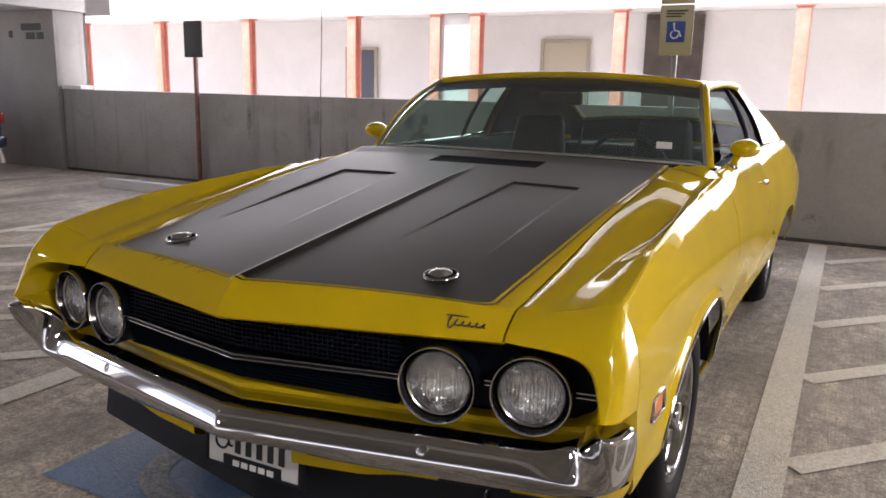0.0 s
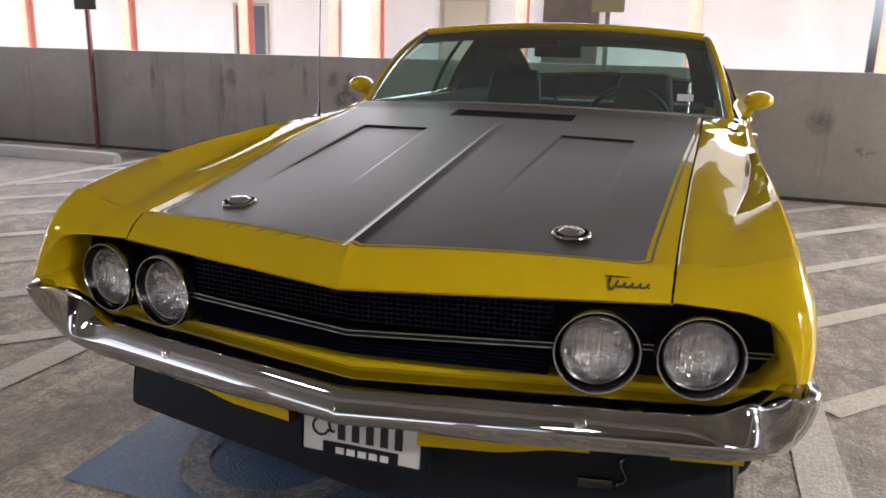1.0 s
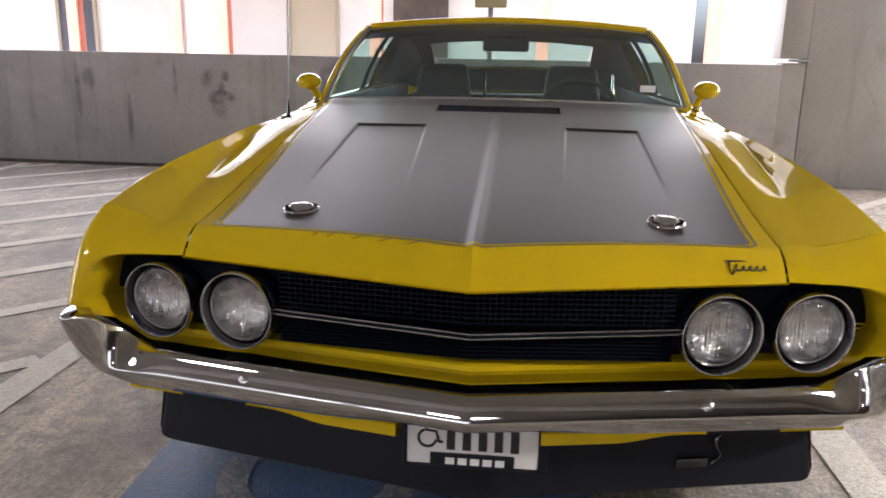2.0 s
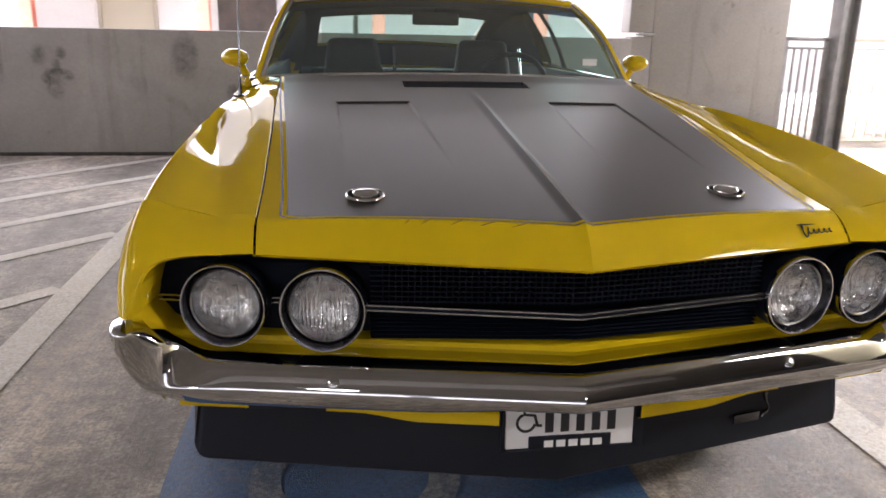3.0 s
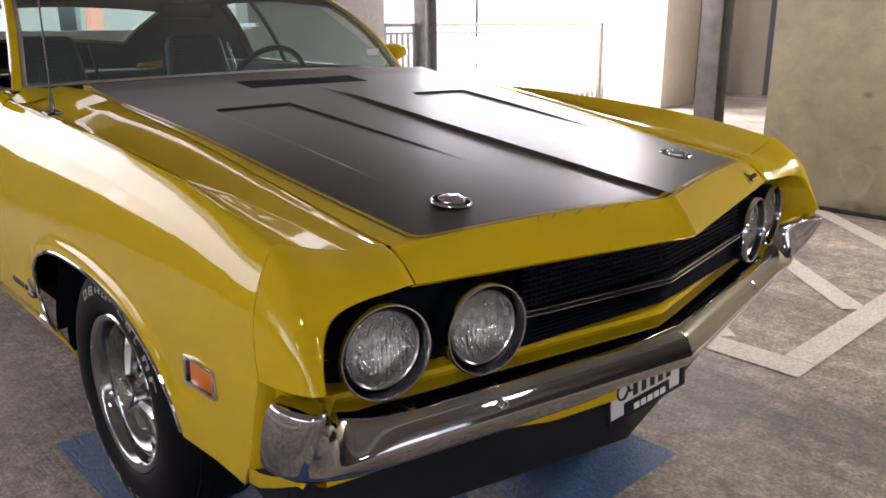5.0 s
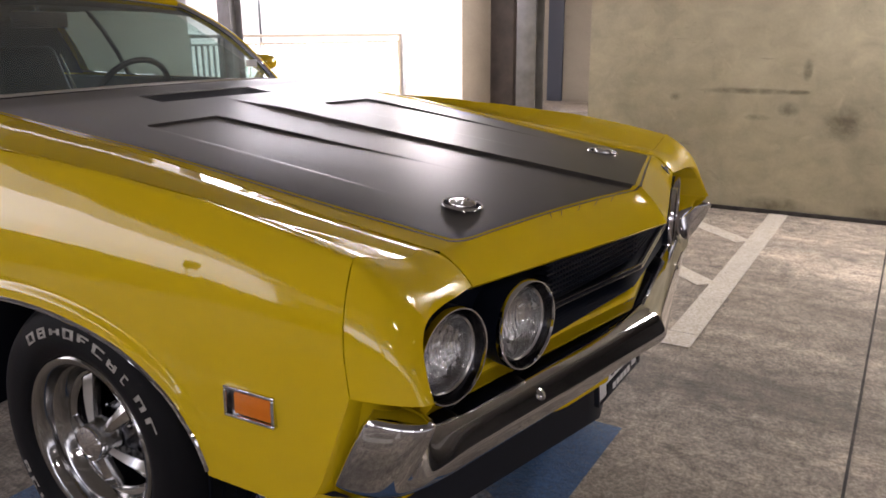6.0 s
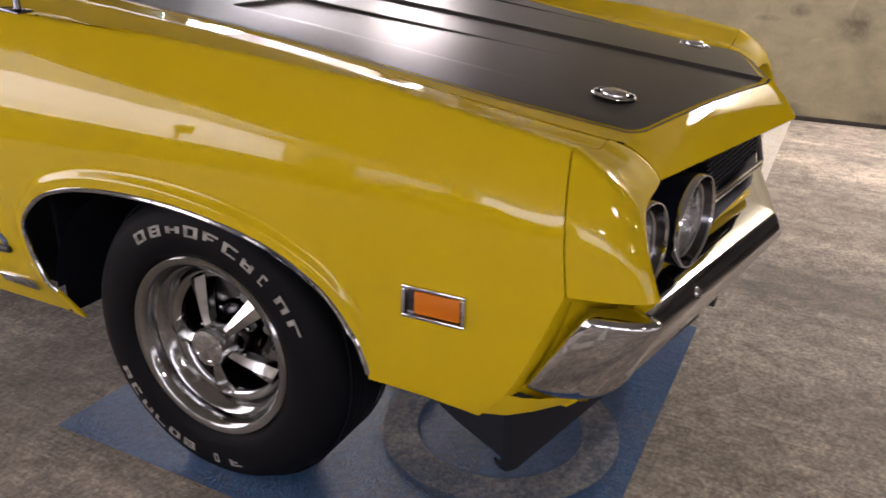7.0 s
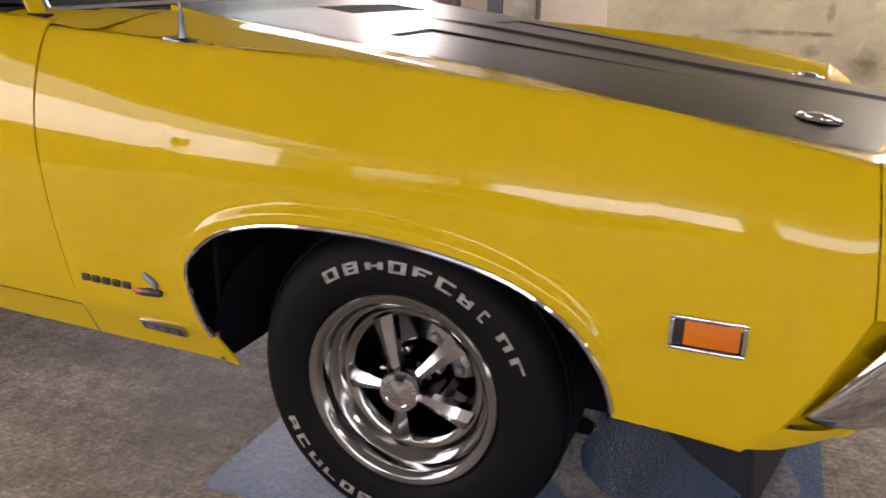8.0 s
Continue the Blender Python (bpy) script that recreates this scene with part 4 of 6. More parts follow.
def fender(s):
    rows = []
    for ty, by, bz in columns:
        zc = crest(ty)[1]
        xc = crest(ty)[0]
        xv, zv = valley(ty)
        rise = (zc - zv) / (xc - xv)
        row = top_rows(ty, s)[:-1]
        row += [(s * (xc - 0.016), ty, zc - 0.016 * rise), (s * (xc - 0.006), ty, zc - 0.006 * rise), (s * (xc - 0.0012), ty, zc - 0.0016)]
        for w in DOWN:
            late = 1.0 + 7.0 * soft_step((ty - 1.32) / 0.1) * (1 - soft_step((ty - 1.56) / 0.2))
            y, z = ty + (by - ty) * w**late, zc + (bz - zc) * w
            row.append((s * (side_x(y, z) + arch_flare(y, z)), y, z))
        rows.append(row)
    ob = cpart("front_fender", outward(sheet(rows), (0, 1.0, 0.4)), YELLOW, "yellow front fender with a flared wheel arch", angle=48)
    shell(ob, 0.006)
    trim = tube([(s * (side_x(p[0], p[1]) + 0.0125), p[0], p[1]) for p in arch_line[2:53]], 0.0052, 8)
    cpart("arch_trim", trim, CHROME, "bright wheel arch moulding", ob)
    liner = [[(s * x, 1.03 + 0.43 * math.cos(a), 0.36 + 0.335 * math.sin(a)) for x in (0.985, 0.62)] for a in (radians(3 + 174 * i / 26) for i in range(27))]
    cpart("wheel_well", sheet([[(p[0] if abs(p[0]) < 0.9 else s * 0.955, p[1], p[2]) for p in r] for r in liner]), INSIDE_BLACK, "dark wheel well", ob)
    cpart("splash_apron", box(min(0.6 * s, 0.925 * s), max(0.6 * s, 0.925 * s), 1.462, 1.474, 0.30, 0.60), INSIDE_BLACK, "", ob)
    cpart("wheel_well_back", box(min(0.6 * s, 0.62 * s), max(0.6 * s, 0.62 * s), 0.6, 1.46, 0.2, 0.72), INSIDE_BLACK, "", ob)
    return ob


# the fender extension round the headlamps
seam_col = top_rows(0.252, 1)
for k in range(1, 17):
    w = (k / 16) ** 1.6
    y, z = 0.252 + (0.226 - 0.252) * w, crest(0.252)[1] + (0.655 - crest(0.252)[1]) * w
    seam_col.append((side_x(y, z) + arch_flare(y, z), y, z))
SEAM_PTS = [(0.690, 0.252, seam_col[2][2] - 0.004)] + [seam_col[i] for i in (2, 3, 6, 8, 9, 10, 14, 17, 20, 23, 26)]
FRONT_PTS = [(0.690, 0.160, 0.770), (0.694, 0.158, 0.776), (0.75, 0.152, 0.777), (0.80, 0.150, 0.777), (0.85, 0.145, 0.774), (0.882, 0.138, 0.767), (0.903, 0.130, 0.752), (0.915, 0.122, 0.732), (0.922, 0.114, 0.712), (0.928, 0.106, 0.695), (0.932, 0.098, 0.678), (0.936, 0.090, 0.662)]
CONTROL = [(0.690, 0.198, 0.822), (0.694, 0.196, 0.827), (0.745, 0.184, 0.824), (0.79, 0.172, 0.820), (0.855, 0.166, 0.827), (0.905, 0.156, 0.830), (0.940, 0.146, 0.815), (0.957, 0.135, 0.785), (0.966, 0.126, 0.75), (0.970, 0.115, 0.715), (0.970, 0.106, 0.685), (0.969, 0.097, 0.66)]


def fender_cap(s):
    rows = []
    a, b, c = curve(SEAM_PTS, 34), curve(CONTROL, 34), curve(FRONT_PTS, 34)
    for k in range(13):
        t = k / 12
        rows.append([((1 - t) ** 2 * p + 2 * t * (1 - t) * q + t * t * r) - np.array((0, 0.0025, 0)) * (k == 0) for p, q, r in zip(a, b, c)])
    rows.append([r + np.array((-0.006, 0.006, -0.004)) for r in c])
    rows.append([r * np.array((1, 0, 1)) + np.array((-0.016 - 0.015 * (i / 33), 0.255, -0.012 * (1 - i / 33))) for i, r in enumerate(c)])
    rows = [[(s * p[0], p[1], p[2]) for p in row] for row in rows]
    ob = cpart("fender_extension", outward(sheet(rows), (0, 0.6, 0.6)), YELLOW, "yellow fender end cap framing the headlamps", angle=40)
    # channel behind the end of the bumper, rolled in from the cap and from the fender
    run = [(0.936, 0.092, 0.662), (0.958, 0.16, 0.657)] + [(side_x(y, z), y, z) for _, y, z in OUTLINE[:5]]
    inner = [(0, 0.012, -0.014), (0, 0.006, -0.016), (0, -0.004, -0.016), (0, -0.014, -0.010), (0, -0.016, -0.008), (0, -0.016, -0.006), (0, -0.016, -0.004)]
    rows = [run, [(x - 0.010, y + b * 0.6, z + c * 0.6) for (x, y, z), (_, b, c) in zip(run, inner)], [(x - 0.030, y + b, z + c) for (x, y, z), (_, b, c) in zip(run, inner)],
            [(x - 0.055, y + b * 6, z + c * 6) for (x, y, z), (_, b, c) in zip(run, inner)]]
    cpart("bumper_recess", outward(sheet([[(s * x, y, z) for x, y, z in r] for r in rows]), (0, 0.8, 0.55)), YELLOW, "", ob)
    # lower corner under the bumper end
    rows = (
        [(0.957, 0.325, 0.437), (0.957, 0.292, 0.440), (0.950, 0.262, 0.443), (0.925, 0.225, 0.445)],
        [(0.951, 0.346, 0.408), (0.952, 0.310, 0.414), (0.945, 0.272, 0.424), (0.918, 0.222, 0.436)],
        [(0.937, 0.376, 0.371), (0.940, 0.326, 0.384), (0.932, 0.278, 0.403), (0.905, 0.218, 0.425)],
        [(0.900, 0.377, 0.372), (0.895, 0.330, 0.386), (0.885, 0.282, 0.408), (0.86, 0.230, 0.428)])
    cpart("lower_corner", outward(sheet([[(s * x, y, z) for x, y, z in r] for r in rows]), (0, 0.8, 0.55)), YELLOW, "", ob)
    return ob


for s in (-1, 1):
    # black strip in the seam that paints in its shade
    gap = sheet([[(s * (seam_x(y) + d), y, shelf_z(y) - 0.006) for d in (-0.003, 0.008)] for y in spread([(0.262, 1.71, 24)])])
    cpart("hood_gap", outward(gap, (0, 0.9, 0.3)), INSIDE_BLACK, "black strip for the shade in the hood seam", hood)
    f = fender(s)
    fender_cap(s)
    # side marker lamp
    y, z = 0.452, 0.585
    x = side_x(y, z)
    tilt = Matrix.Translation((s * (x - 0.004), y, z)) @ Matrix.Rotation(radians(-2.0 * s), 4, "Y") @ Matrix.Rotation(radians(-1.5 * s), 4, "Z")
    bm = box(-0.012, 0.012, -0.060, 0.060, 0.0235, 0.030, 0.0025)
    box(-0.012, 0.012, -0.060, 0.060, -0.030, -0.0235, 0.0025, bm)
    box(-0.012, 0.012, -0.060, -0.0525, -0.0235, 0.0235, 0.0025, bm)
    box(-0.012, 0.012, 0.0525, 0.060, -0.0235, 0.0235, 0.0025, bm)
    bm.transform(tilt)
    marker = cpart("side_marker", bm, CHROME, "chrome framed amber side marker lamp")
    bm = box(-0.008, 0.0062, -0.053, 0.053, -0.0245, 0.0245, 0.001)
    bm.transform(tilt if s > 0 else tilt @ Matrix.Scale(-1, 4, (1, 0, 0)))
    bmesh.ops.recalc_face_normals(bm, faces=bm.faces)
    cpart("lens_bed", bm, DARK_METAL, "dark recessed lamp bed", marker)
    bm = box(-0.004, 0.0092, -0.050, 0.037, -0.0215, 0.0215, 0.004, segments=2)
    bm.transform(tilt if s > 0 else tilt @ Matrix.Scale(-1, 4, (1, 0, 0)))
    bmesh.ops.recalc_face_normals(bm, faces=bm.faces)
    cpart("lens", bm, AMBER, "amber lens", marker)

# chrome bumper
BAR = [((0.11, 0.554), (0.036, 0.548), (-0.004, 0.534), (-0.0125, 0.523), (-0.0290, 0.488), (-0.031, 0.479), (-0.0295, 0.472), (-0.016, 0.434), (0.03, 0.425))]
STATIONS = []
for x in (0.0, 0.012, 0.16, 0.24, 0.32, 0.45, 0.6, 0.72, 0.79):
    d = 0.2 * x
    rise = 0.014 * (1 - soft_step((x - 0.16) / 0.16))
    STATIONS.append([(x, y + d, z + rise * (i > 6)) for i, (y, z) in enumerate(BAR[0])])
STATIONS += [
    [(0.83, 0.30, 0.560), (0.832, 0.206, 0.559), (0.834, 0.188, 0.550), (0.838, 0.158, 0.518), (0.842, 0.136, 0.490), (0.843, 0.132, 0.482), (0.844, 0.136, 0.470), (0.84, 0.160, 0.430), (0.83, 0.21, 0.424)],
    [(0.866, 0.27, 0.588), (0.868, 0.200, 0.587), (0.871, 0.184, 0.578), (0.878, 0.156, 0.534), (0.882, 0.136, 0.492), (0.884, 0.133, 0.483), (0.885, 0.137, 0.472), (0.878, 0.17, 0.438), (0.86, 0.22, 0.428)],
    [(0.898, 0.20, 0.628), (0.905, 0.140, 0.626), (0.909, 0.130, 0.618), (0.917, 0.128, 0.555), (0.918, 0.142, 0.492), (0.919, 0.145, 0.482), (0.918, 0.150, 0.472), (0.908, 0.185, 0.440), (0.88, 0.23, 0.43)],
    [(0.925, 0.15, 0.638), (0.938, 0.072, 0.637), (0.946, 0.066, 0.628), (0.952, 0.100, 0.555), (0.945, 0.152, 0.490), (0.943, 0.160, 0.480), (0.940, 0.168, 0.470), (0.926, 0.205, 0.442), (0.90, 0.24, 0.432)],
    [(0.945, 0.15, 0.638), (0.968, 0.085, 0.637), (0.978, 0.088, 0.627), (0.980, 0.130, 0.555), (0.962, 0.182, 0.485), (0.958, 0.190, 0.476), (0.955, 0.198, 0.468), (0.94, 0.23, 0.445), (0.91, 0.25, 0.436)],
    [(0.958, 0.17, 0.638), (0.984, 0.130, 0.637), (0.993, 0.138, 0.626), (0.990, 0.175, 0.555), (0.968, 0.222, 0.480), (0.965, 0.230, 0.472), (0.962, 0.235, 0.466), (0.948, 0.255, 0.449), (0.92, 0.265, 0.440)],
    [(0.960, 0.19, 0.637), (0.988, 0.176, 0.636), (0.996, 0.186, 0.626), (0.990, 0.226, 0.555), (0.968, 0.274, 0.476), (0.964, 0.282, 0.469), (0.961, 0.285, 0.464), (0.948, 0.288, 0.452), (0.92, 0.285, 0.444)],
    [(0.950, 0.20, 0.632), (0.974, 0.190, 0.630), (0.980, 0.198, 0.622), (0.975, 0.238, 0.552), (0.955, 0.284, 0.474), (0.952, 0.290, 0.468), (0.950, 0.291, 0.464), (0.94, 0.291, 0.455), (0.92, 0.288, 0.448)],
]
rows = [[(-x, y, z) for x, y, z in st] for st in STATIONS[:0:-1]] + STATIONS
bm = outward(sheet(rows), (0, 0.4, 0.5))
bumper = cpart("front_bumper", bm, CHROME, "chrome front bumper with a pointed centre", angle=50)
sub = bumper.modifiers.new("smooth", "SUBSURF")
sub.levels = sub.render_levels = 2
for s in (-1, 1):
    for x, z, r in ((0.525, 0.508, 0.015), (0.62, 0.463, 0.008)):
        y = 0.2 * x + float(np.interp(z, [0.455, 0.480, 0.514, 0.54], [-0.02, -0.031, -0.0165, -0.001])) - 0.003
        bm = lathe([(r, 0.003), (r * 0.95, 0.0), (r * 0.6, -0.0025), (0.0005, -0.003)], 20, "y", (0, 0, 0))
        bm.transform(Matrix.Translation((s * x, y + 0.002, z)) @ Matrix.Rotation(radians(-36 if z > 0.48 else 30), 4, "X"))
        cpart("bumper_bolt", outward(bm, (s * x, y + 0.05, z)), DULL_CHROME, "round chrome bumper bolt", bumper)

# yellow sill below the grille, and the panels under the bumper
rows = []
for x in spread([(-0.93, 0.93, 40)]):
    a = abs(x)
    y = float(np.interp(a, [0, 0.76, 0.82, 0.86, 0.89, 0.915, 0.93], [0.060, 0.212, 0.220, 0.208, 0.178, 0.135, 0.100]))
    z = float(np.interp(a, [0, 0.78, 0.82, 0.86, 0.89, 0.915, 0.93], [0.576, 0.576, 0.580, 0.592, 0.610, 0.637, 0.660]))
    deep = 0.175 + 0.19 * max(a, 0.2)
    rows.append([(x * 0.985, deep, z + 0.014), (x * 0.99, (deep + y) / 2, z + 0.011), (x, y + 0.008, z + 0.004), (x, y, z), (x, y - 0.002, z - 0.010), (x, y + 0.025, z - 0.04)])
cpart("grille_sill", outward(sheet(rows), (0, 0.5, 0.3)), YELLOW, "yellow sill under the grille")
for s in (-1, 1):
    rows = []
    for x in spread([(0.165, 0.87, 24)]):
        d = 0.2 * x
        lift = 0.022 * soft_step((x - 0.33) / 0.15)
        rows.append([(s * x, 0.06 + d, 0.440), (s * x, 0.028 + d, 0.424 + lift * 0.2), (s * x, 0.030 + d, 0.394 + lift * 0.8), (s * x, 0.06 + d, 0.378 + lift), (s * x, 0.14 + d, 0.378 + lift)])
    val = cpart("valance", outward(sheet(rows), (0, 0.6, 0.6)), YELLOW, "yellow valance under the bumper")
    bm = box(-0.088, 0.088, -0.004, 0.03, -0.010, 0.010, 0.003)
    bm.transform(Matrix.Translation((s * 0.63, 0.2 * 0.63 + 0.027, 0.423)) @ Matrix.Rotation(math.atan(0.2) * s, 4, "Z"))
    cpart("parking_lamp", bm, BLACK_PLASTIC, "dark parking lamp", val)
# air dam
rows = []
for x in spread([(-0.875, -0.84, 8), (-0.84, 0.84, 32), (0.84, 0.875, 8)]):
    d = 0.235 * abs(x)
    e = max(0.0, abs(x) - 0.840) / 0.0352
    inn = 0.015 * max(0.0, e - 0.6) / 0.4
    up = 0.036 * (1 - math.sqrt(max(0.0, 1 - e * e)))
    rows.append([(x * 0.975, 0.16 + d + inn, 0.40), (x * 0.985, 0.15 + d + inn, 0.33), (x, 0.135 + d + inn, 0.20 + up), (x, 0.145 + d + inn, 0.192 + up), (x, 0.165 + d, 0.20 + up)])
dam = cpart("air_dam", outward(sheet(rows), (0, 0.7, 0.35)), BLACK_PLASTIC, "matte black front air dam")
shell(dam, 0.006)
for s in (-1, 1):
    bm = sheet([[(s * 0.853, 0.365, 0.40), (s * 0.90, 0.55, 0.385)], [(s * 0.872, 0.352, 0.235), (s * 0.885, 0.45, 0.30)]])
    cpart("dam_end", bm, BLACK_PLASTIC, "", dam)
# small snake-shaped emblem and bar on the dam
path = [(0.60, 0, 0.262), (0.607, 0, 0.272), (0.617, 0, 0.277), (0.622, 0, 0.287), (0.612, 0, 0.305), (0.606, 0, 0.322), (0.612, 0, 0.336), (0.622, 0, 0.34)]
cpart("dam_emblem", tube([(x, 0.13 + 0.235 * x + 0.09 * (z - 0.2) - 0.002, z) for x, _, z in curve(path, 22)], [0.004 + 0.002 * math.sin(i * 0.5) for i in range(22)], 8), DARK_METAL, "small dark metal emblem", dam)
bm = box(-0.042, 0.042, -0.003, 0.002, -0.013, 0.013, 0.002)
bm.transform(Matrix.Translation((0.55, 0.135 + 0.235 * 0.55 + 0.0, 0.268)) @ Matrix.Rotation(math.atan(0.235), 4, "Z"))
cpart("dam_badge", bm, DARK_METAL, "small dark metal badge", dam)

# registration plate: a plain white plate with dark bars in a black frame
pm = Matrix.Translation((0.010, 0.098, 0.392)) @ Matrix.Rotation(radians(-4), 4, "X")
def on_plate(name, bm, material, parent=None, label=""):
    bm.transform(pm)
    return cpart(name, bm, material, label, parent)
plate = on_plate("number_plate", box(-0.1525, 0.1525, -0.003, 0.003, -0.076, 0.076, 0.003), PLATE_WHITE, None, "white number plate in a black frame")
bm = box(-0.158, 0.158, -0.006, 0.008, -0.084, -0.0765, 0.002)
box(-0.098, 0.098, -0.007, 0.0, -0.0765, -0.046, 0.002, bm)
box(-0.162, -0.1535, -0.006, 0.008, -0.084, 0.05, 0.002, bm)
box(0.1535, 0.176, -0.006, 0.008, -0.084, 0.08, 0.002, bm)
on_plate("plate_frame", bm, BLACK_PLASTIC, plate, "black plate frame")
for i in range(5):
    x = -0.060 + 0.037 * i
    on_plate("plate_bar", box(x, x + 0.020, -0.0042, -0.003, -0.038, 0.031), INK, plate)
bm = tube([(-0.105 + 0.021 * math.cos(a), -0.004, -0.012 + 0.021 * math.sin(a)) for a in (radians(110 + 24 * i) for i in range(11))], 0.0035, 6)
tube([(-0.112, -0.004, 0.034), (-0.108, -0.004, 0.008), (-0.085, -0.004, 0.005), (-0.078, -0.004, -0.02), (-0.068, -0.004, -0.02)], 0.0038, 6, bm)
join(bm, lathe([(0.0005, -0.0055), (0.0075, -0.004)], 14, "y", (-0.114, 0, 0.042)))
on_plate("wheelchair_symbol", bm, INK, plate)
for i in range(5):
    x = -0.062 + 0.029 * i
    on_plate("frame_bar", box(x, x + 0.021, -0.009, -0.0072, -0.072, -0.056), PLATE_WHITE, plate)

# grille
back = []
for x in spread([(-0.93, -0.455, 8), (-0.455, 0.455, 16), (0.455, 0.93, 8)]):
    d = 0.085 + 0.13 * abs(x) if abs(x) < 0.45 else 0.085 + 0.13 * 0.455 + 0.19 * (abs(x) - 0.455)
    d += 0.03
    back.append([(x, d - 0.045, 0.772), (x, d - 0.02, 0.765), (x, d, 0.74), (x, d, 0.60), (x, d + 0.02, 0.56)])
grille = cpart("grille", outward(sheet(back), (0, 0.6, 0.7)), GRILLE_BLACK, "black egg-crate grille with a bright double bar")


def grille_y(x, z):
    return 0.062 + 0.115 * abs(x) + 0.10 * abs(z - 0.66) * 0.3


for s in (-1, 1):
    bm = bmesh.new()
    for i in range(1, 32):
        x = 0.0135 * i
        y = grille_y(x, 0.7)
        box(s * x - 0.0011, s * x + 0.0011, y, y + 0.03, 0.672, 0.765, bm=bm)
    for k in range(8):
        z = 0.677 + 0.0115 * k
        sheet([[(s * x, grille_y(x, z) - 0.001, z - 0.0014), (s * x, grille_y(x, z) - 0.001, z + 0.0014), (s * x, grille_y(x, z) + 0.03, z + 0.0014)] for x in (0.0, 0.15, 0.3, 0.445)], bm=bm)
    cpart("upper_grille", bm, GRILLE_BLACK, "", grille)
    bm = bmesh.new()
    for k in range(7):
        z = 0.594 + 0.009 * k
        sheet([[(s * x, grille_y(x, z) + 0.001, z - 0.002), (s * x, grille_y(x, z) - 0.003, z), (s * x, grille_y(x, z) + 0.001, z + 0.002), (s * x, grille_y(x, z) + 0.03, z + 0.002)] for x in (0.0, 0.15, 0.3, 0.445)], bm=bm)
    cpart("lower_grille", bm, GRILLE_BLACK, "", grille)
    for dz in (-0.0055, 0.0055):
        bm = tube([(s * x, 0.044 + 0.135 * x + 0.0, 0.652 + 0.014 * x / 0.44 + dz) for x in (0.0, 0.02, 0.2, 0.44, 0.452)], 0.0026, 8)
        cpart("grille_bar", bm, CHROME, "thin bright bar across the grille", grille)
        for x0, x1 in ((0.635, 0.665), (0.845, 0.90)):
            bm = tube([(s * x, 0.075 + 0.165 * x, 0.663 + dz) for x in (x0, x1)], 0.0024, 8)
            cpart("grille_bar", bm, CHROME, "", grille)
    cpart("grille_bar_backing", tube([(s * x, 0.050 + 0.135 * x, 0.652 + 0.014 * x / 0.44) for x in (0.0, 0.2, 0.46)], 0.006, 8), GRILLE_BLACK, "", grille)

# headlamps
FLUTED = mat("lamp_reflector", (0.80, 0.80, 0.80), 0.2, 1.0)
bump(FLUTED, blend(FLUTED, 0.5, noise_of(FLUTED, 40, 3, 0.6), noise_of(FLUTED, 34, 2, 0.5, stretch=(4.5, 1, 0.5))), 0.55, 0.03)
roughness(FLUTED, ramp(FLUTED, noise_of(FLUTED, 26, 4), [(0.35, grey(0.05)), (0.65, grey(0.28))]))
for s in (-1, 1):
    for x, y in ((0.543, 0.128), (0.754, 0.176)):
        z = 0.661
        lamp = lathe([(0.0935, -0.010), (0.0935, -0.019), (0.0915, -0.0235), (0.0890, -0.0235), (0.0875, -0.019)], 48, "y", (s * x, y, z))
        lamp = cpart("headlamp", outward(lamp, (s * x, y + 0.03, z)), CHROME, "round sealed-beam headlamp in a chrome bezel")
        cpart("bezel_shell", lathe([(0.0930, -0.011), (0.0900, 0.03), (0.084, 0.075)], 48, "y", (s * x, y, z)), GRILLE_BLACK, "black bezel housing", lamp)
        # dark metal here carries what the chrome cone would reflect
        cpart("bezel_cone", lathe([(0.0875, -0.0188), (0.084, -0.006), (0.0815, -0.001)], 48, "y", (s * x, y, z)), DARK_METAL, "bezel cone with its dark reflection in the colour", lamp)
        cpart("bezel_gap", lathe([(0.0815, -0.001), (0.079, 0.008), (0.072, 0.014)], 48, "y", (s * x, y, z)), INSIDE_BLACK, "", lamp)
        cpart("retaining_ring", lathe([(0.0785, 0.012), (0.0785, -0.003), (0.0755, -0.006), (0.0725, -0.003), (0.072, 0.008)], 48, "y", (s * x, y, z)), DULL_CHROME, "thin bright retaining ring", lamp)
        cpart("reflector", lathe([(0.073, 0.006), (0.064, 0.022), (0.045, 0.036), (0.020, 0.044), (0.0005, 0.046)], 40, "y", (s * x, y, z)), FLUTED, "silvered reflector", lamp)
        cpart("lens", lathe([(0.0735, 0.003), (0.064, -0.006), (0.045, -0.014), (0.023, -0.018), (0.0005, -0.0195)], 40, "y", (s * x, y, z)), LENS, "fluted glass lens", lamp).visible_shadow = False
        bm = bmesh.new()
        for i in range(-6, 7):
            px = i * 0.0088
            h = math.sqrt(max(0.0, 0.058**2 - px * px))
            for z0, z1 in ((-h, -0.012), (-0.006, h * 0.55)):
                if z1 > z0 + 0.01:
                    tube([(s * x + px, y - 0.008 - 0.010 * (1 - (px * px + q * q) / 0.0052), z + q) for q in (z0, (z0 + z1) / 2, z1)], 0.0012, 5, bm)
        fluting = tagged(cpart("lens_fluting", bm, LENS, "", lamp), kind="stuff")
        fluting.visible_shadow = False
        turn = Matrix.Translation((s * x, y - 2.5, z)) @ Matrix.Rotation(radians(10.5 * s), 4, "Z") @ Matrix.Translation((-s * x, 2.5 - y, -z))
        for ob in (lamp, *lamp.children):
            ob.data.transform(turn)

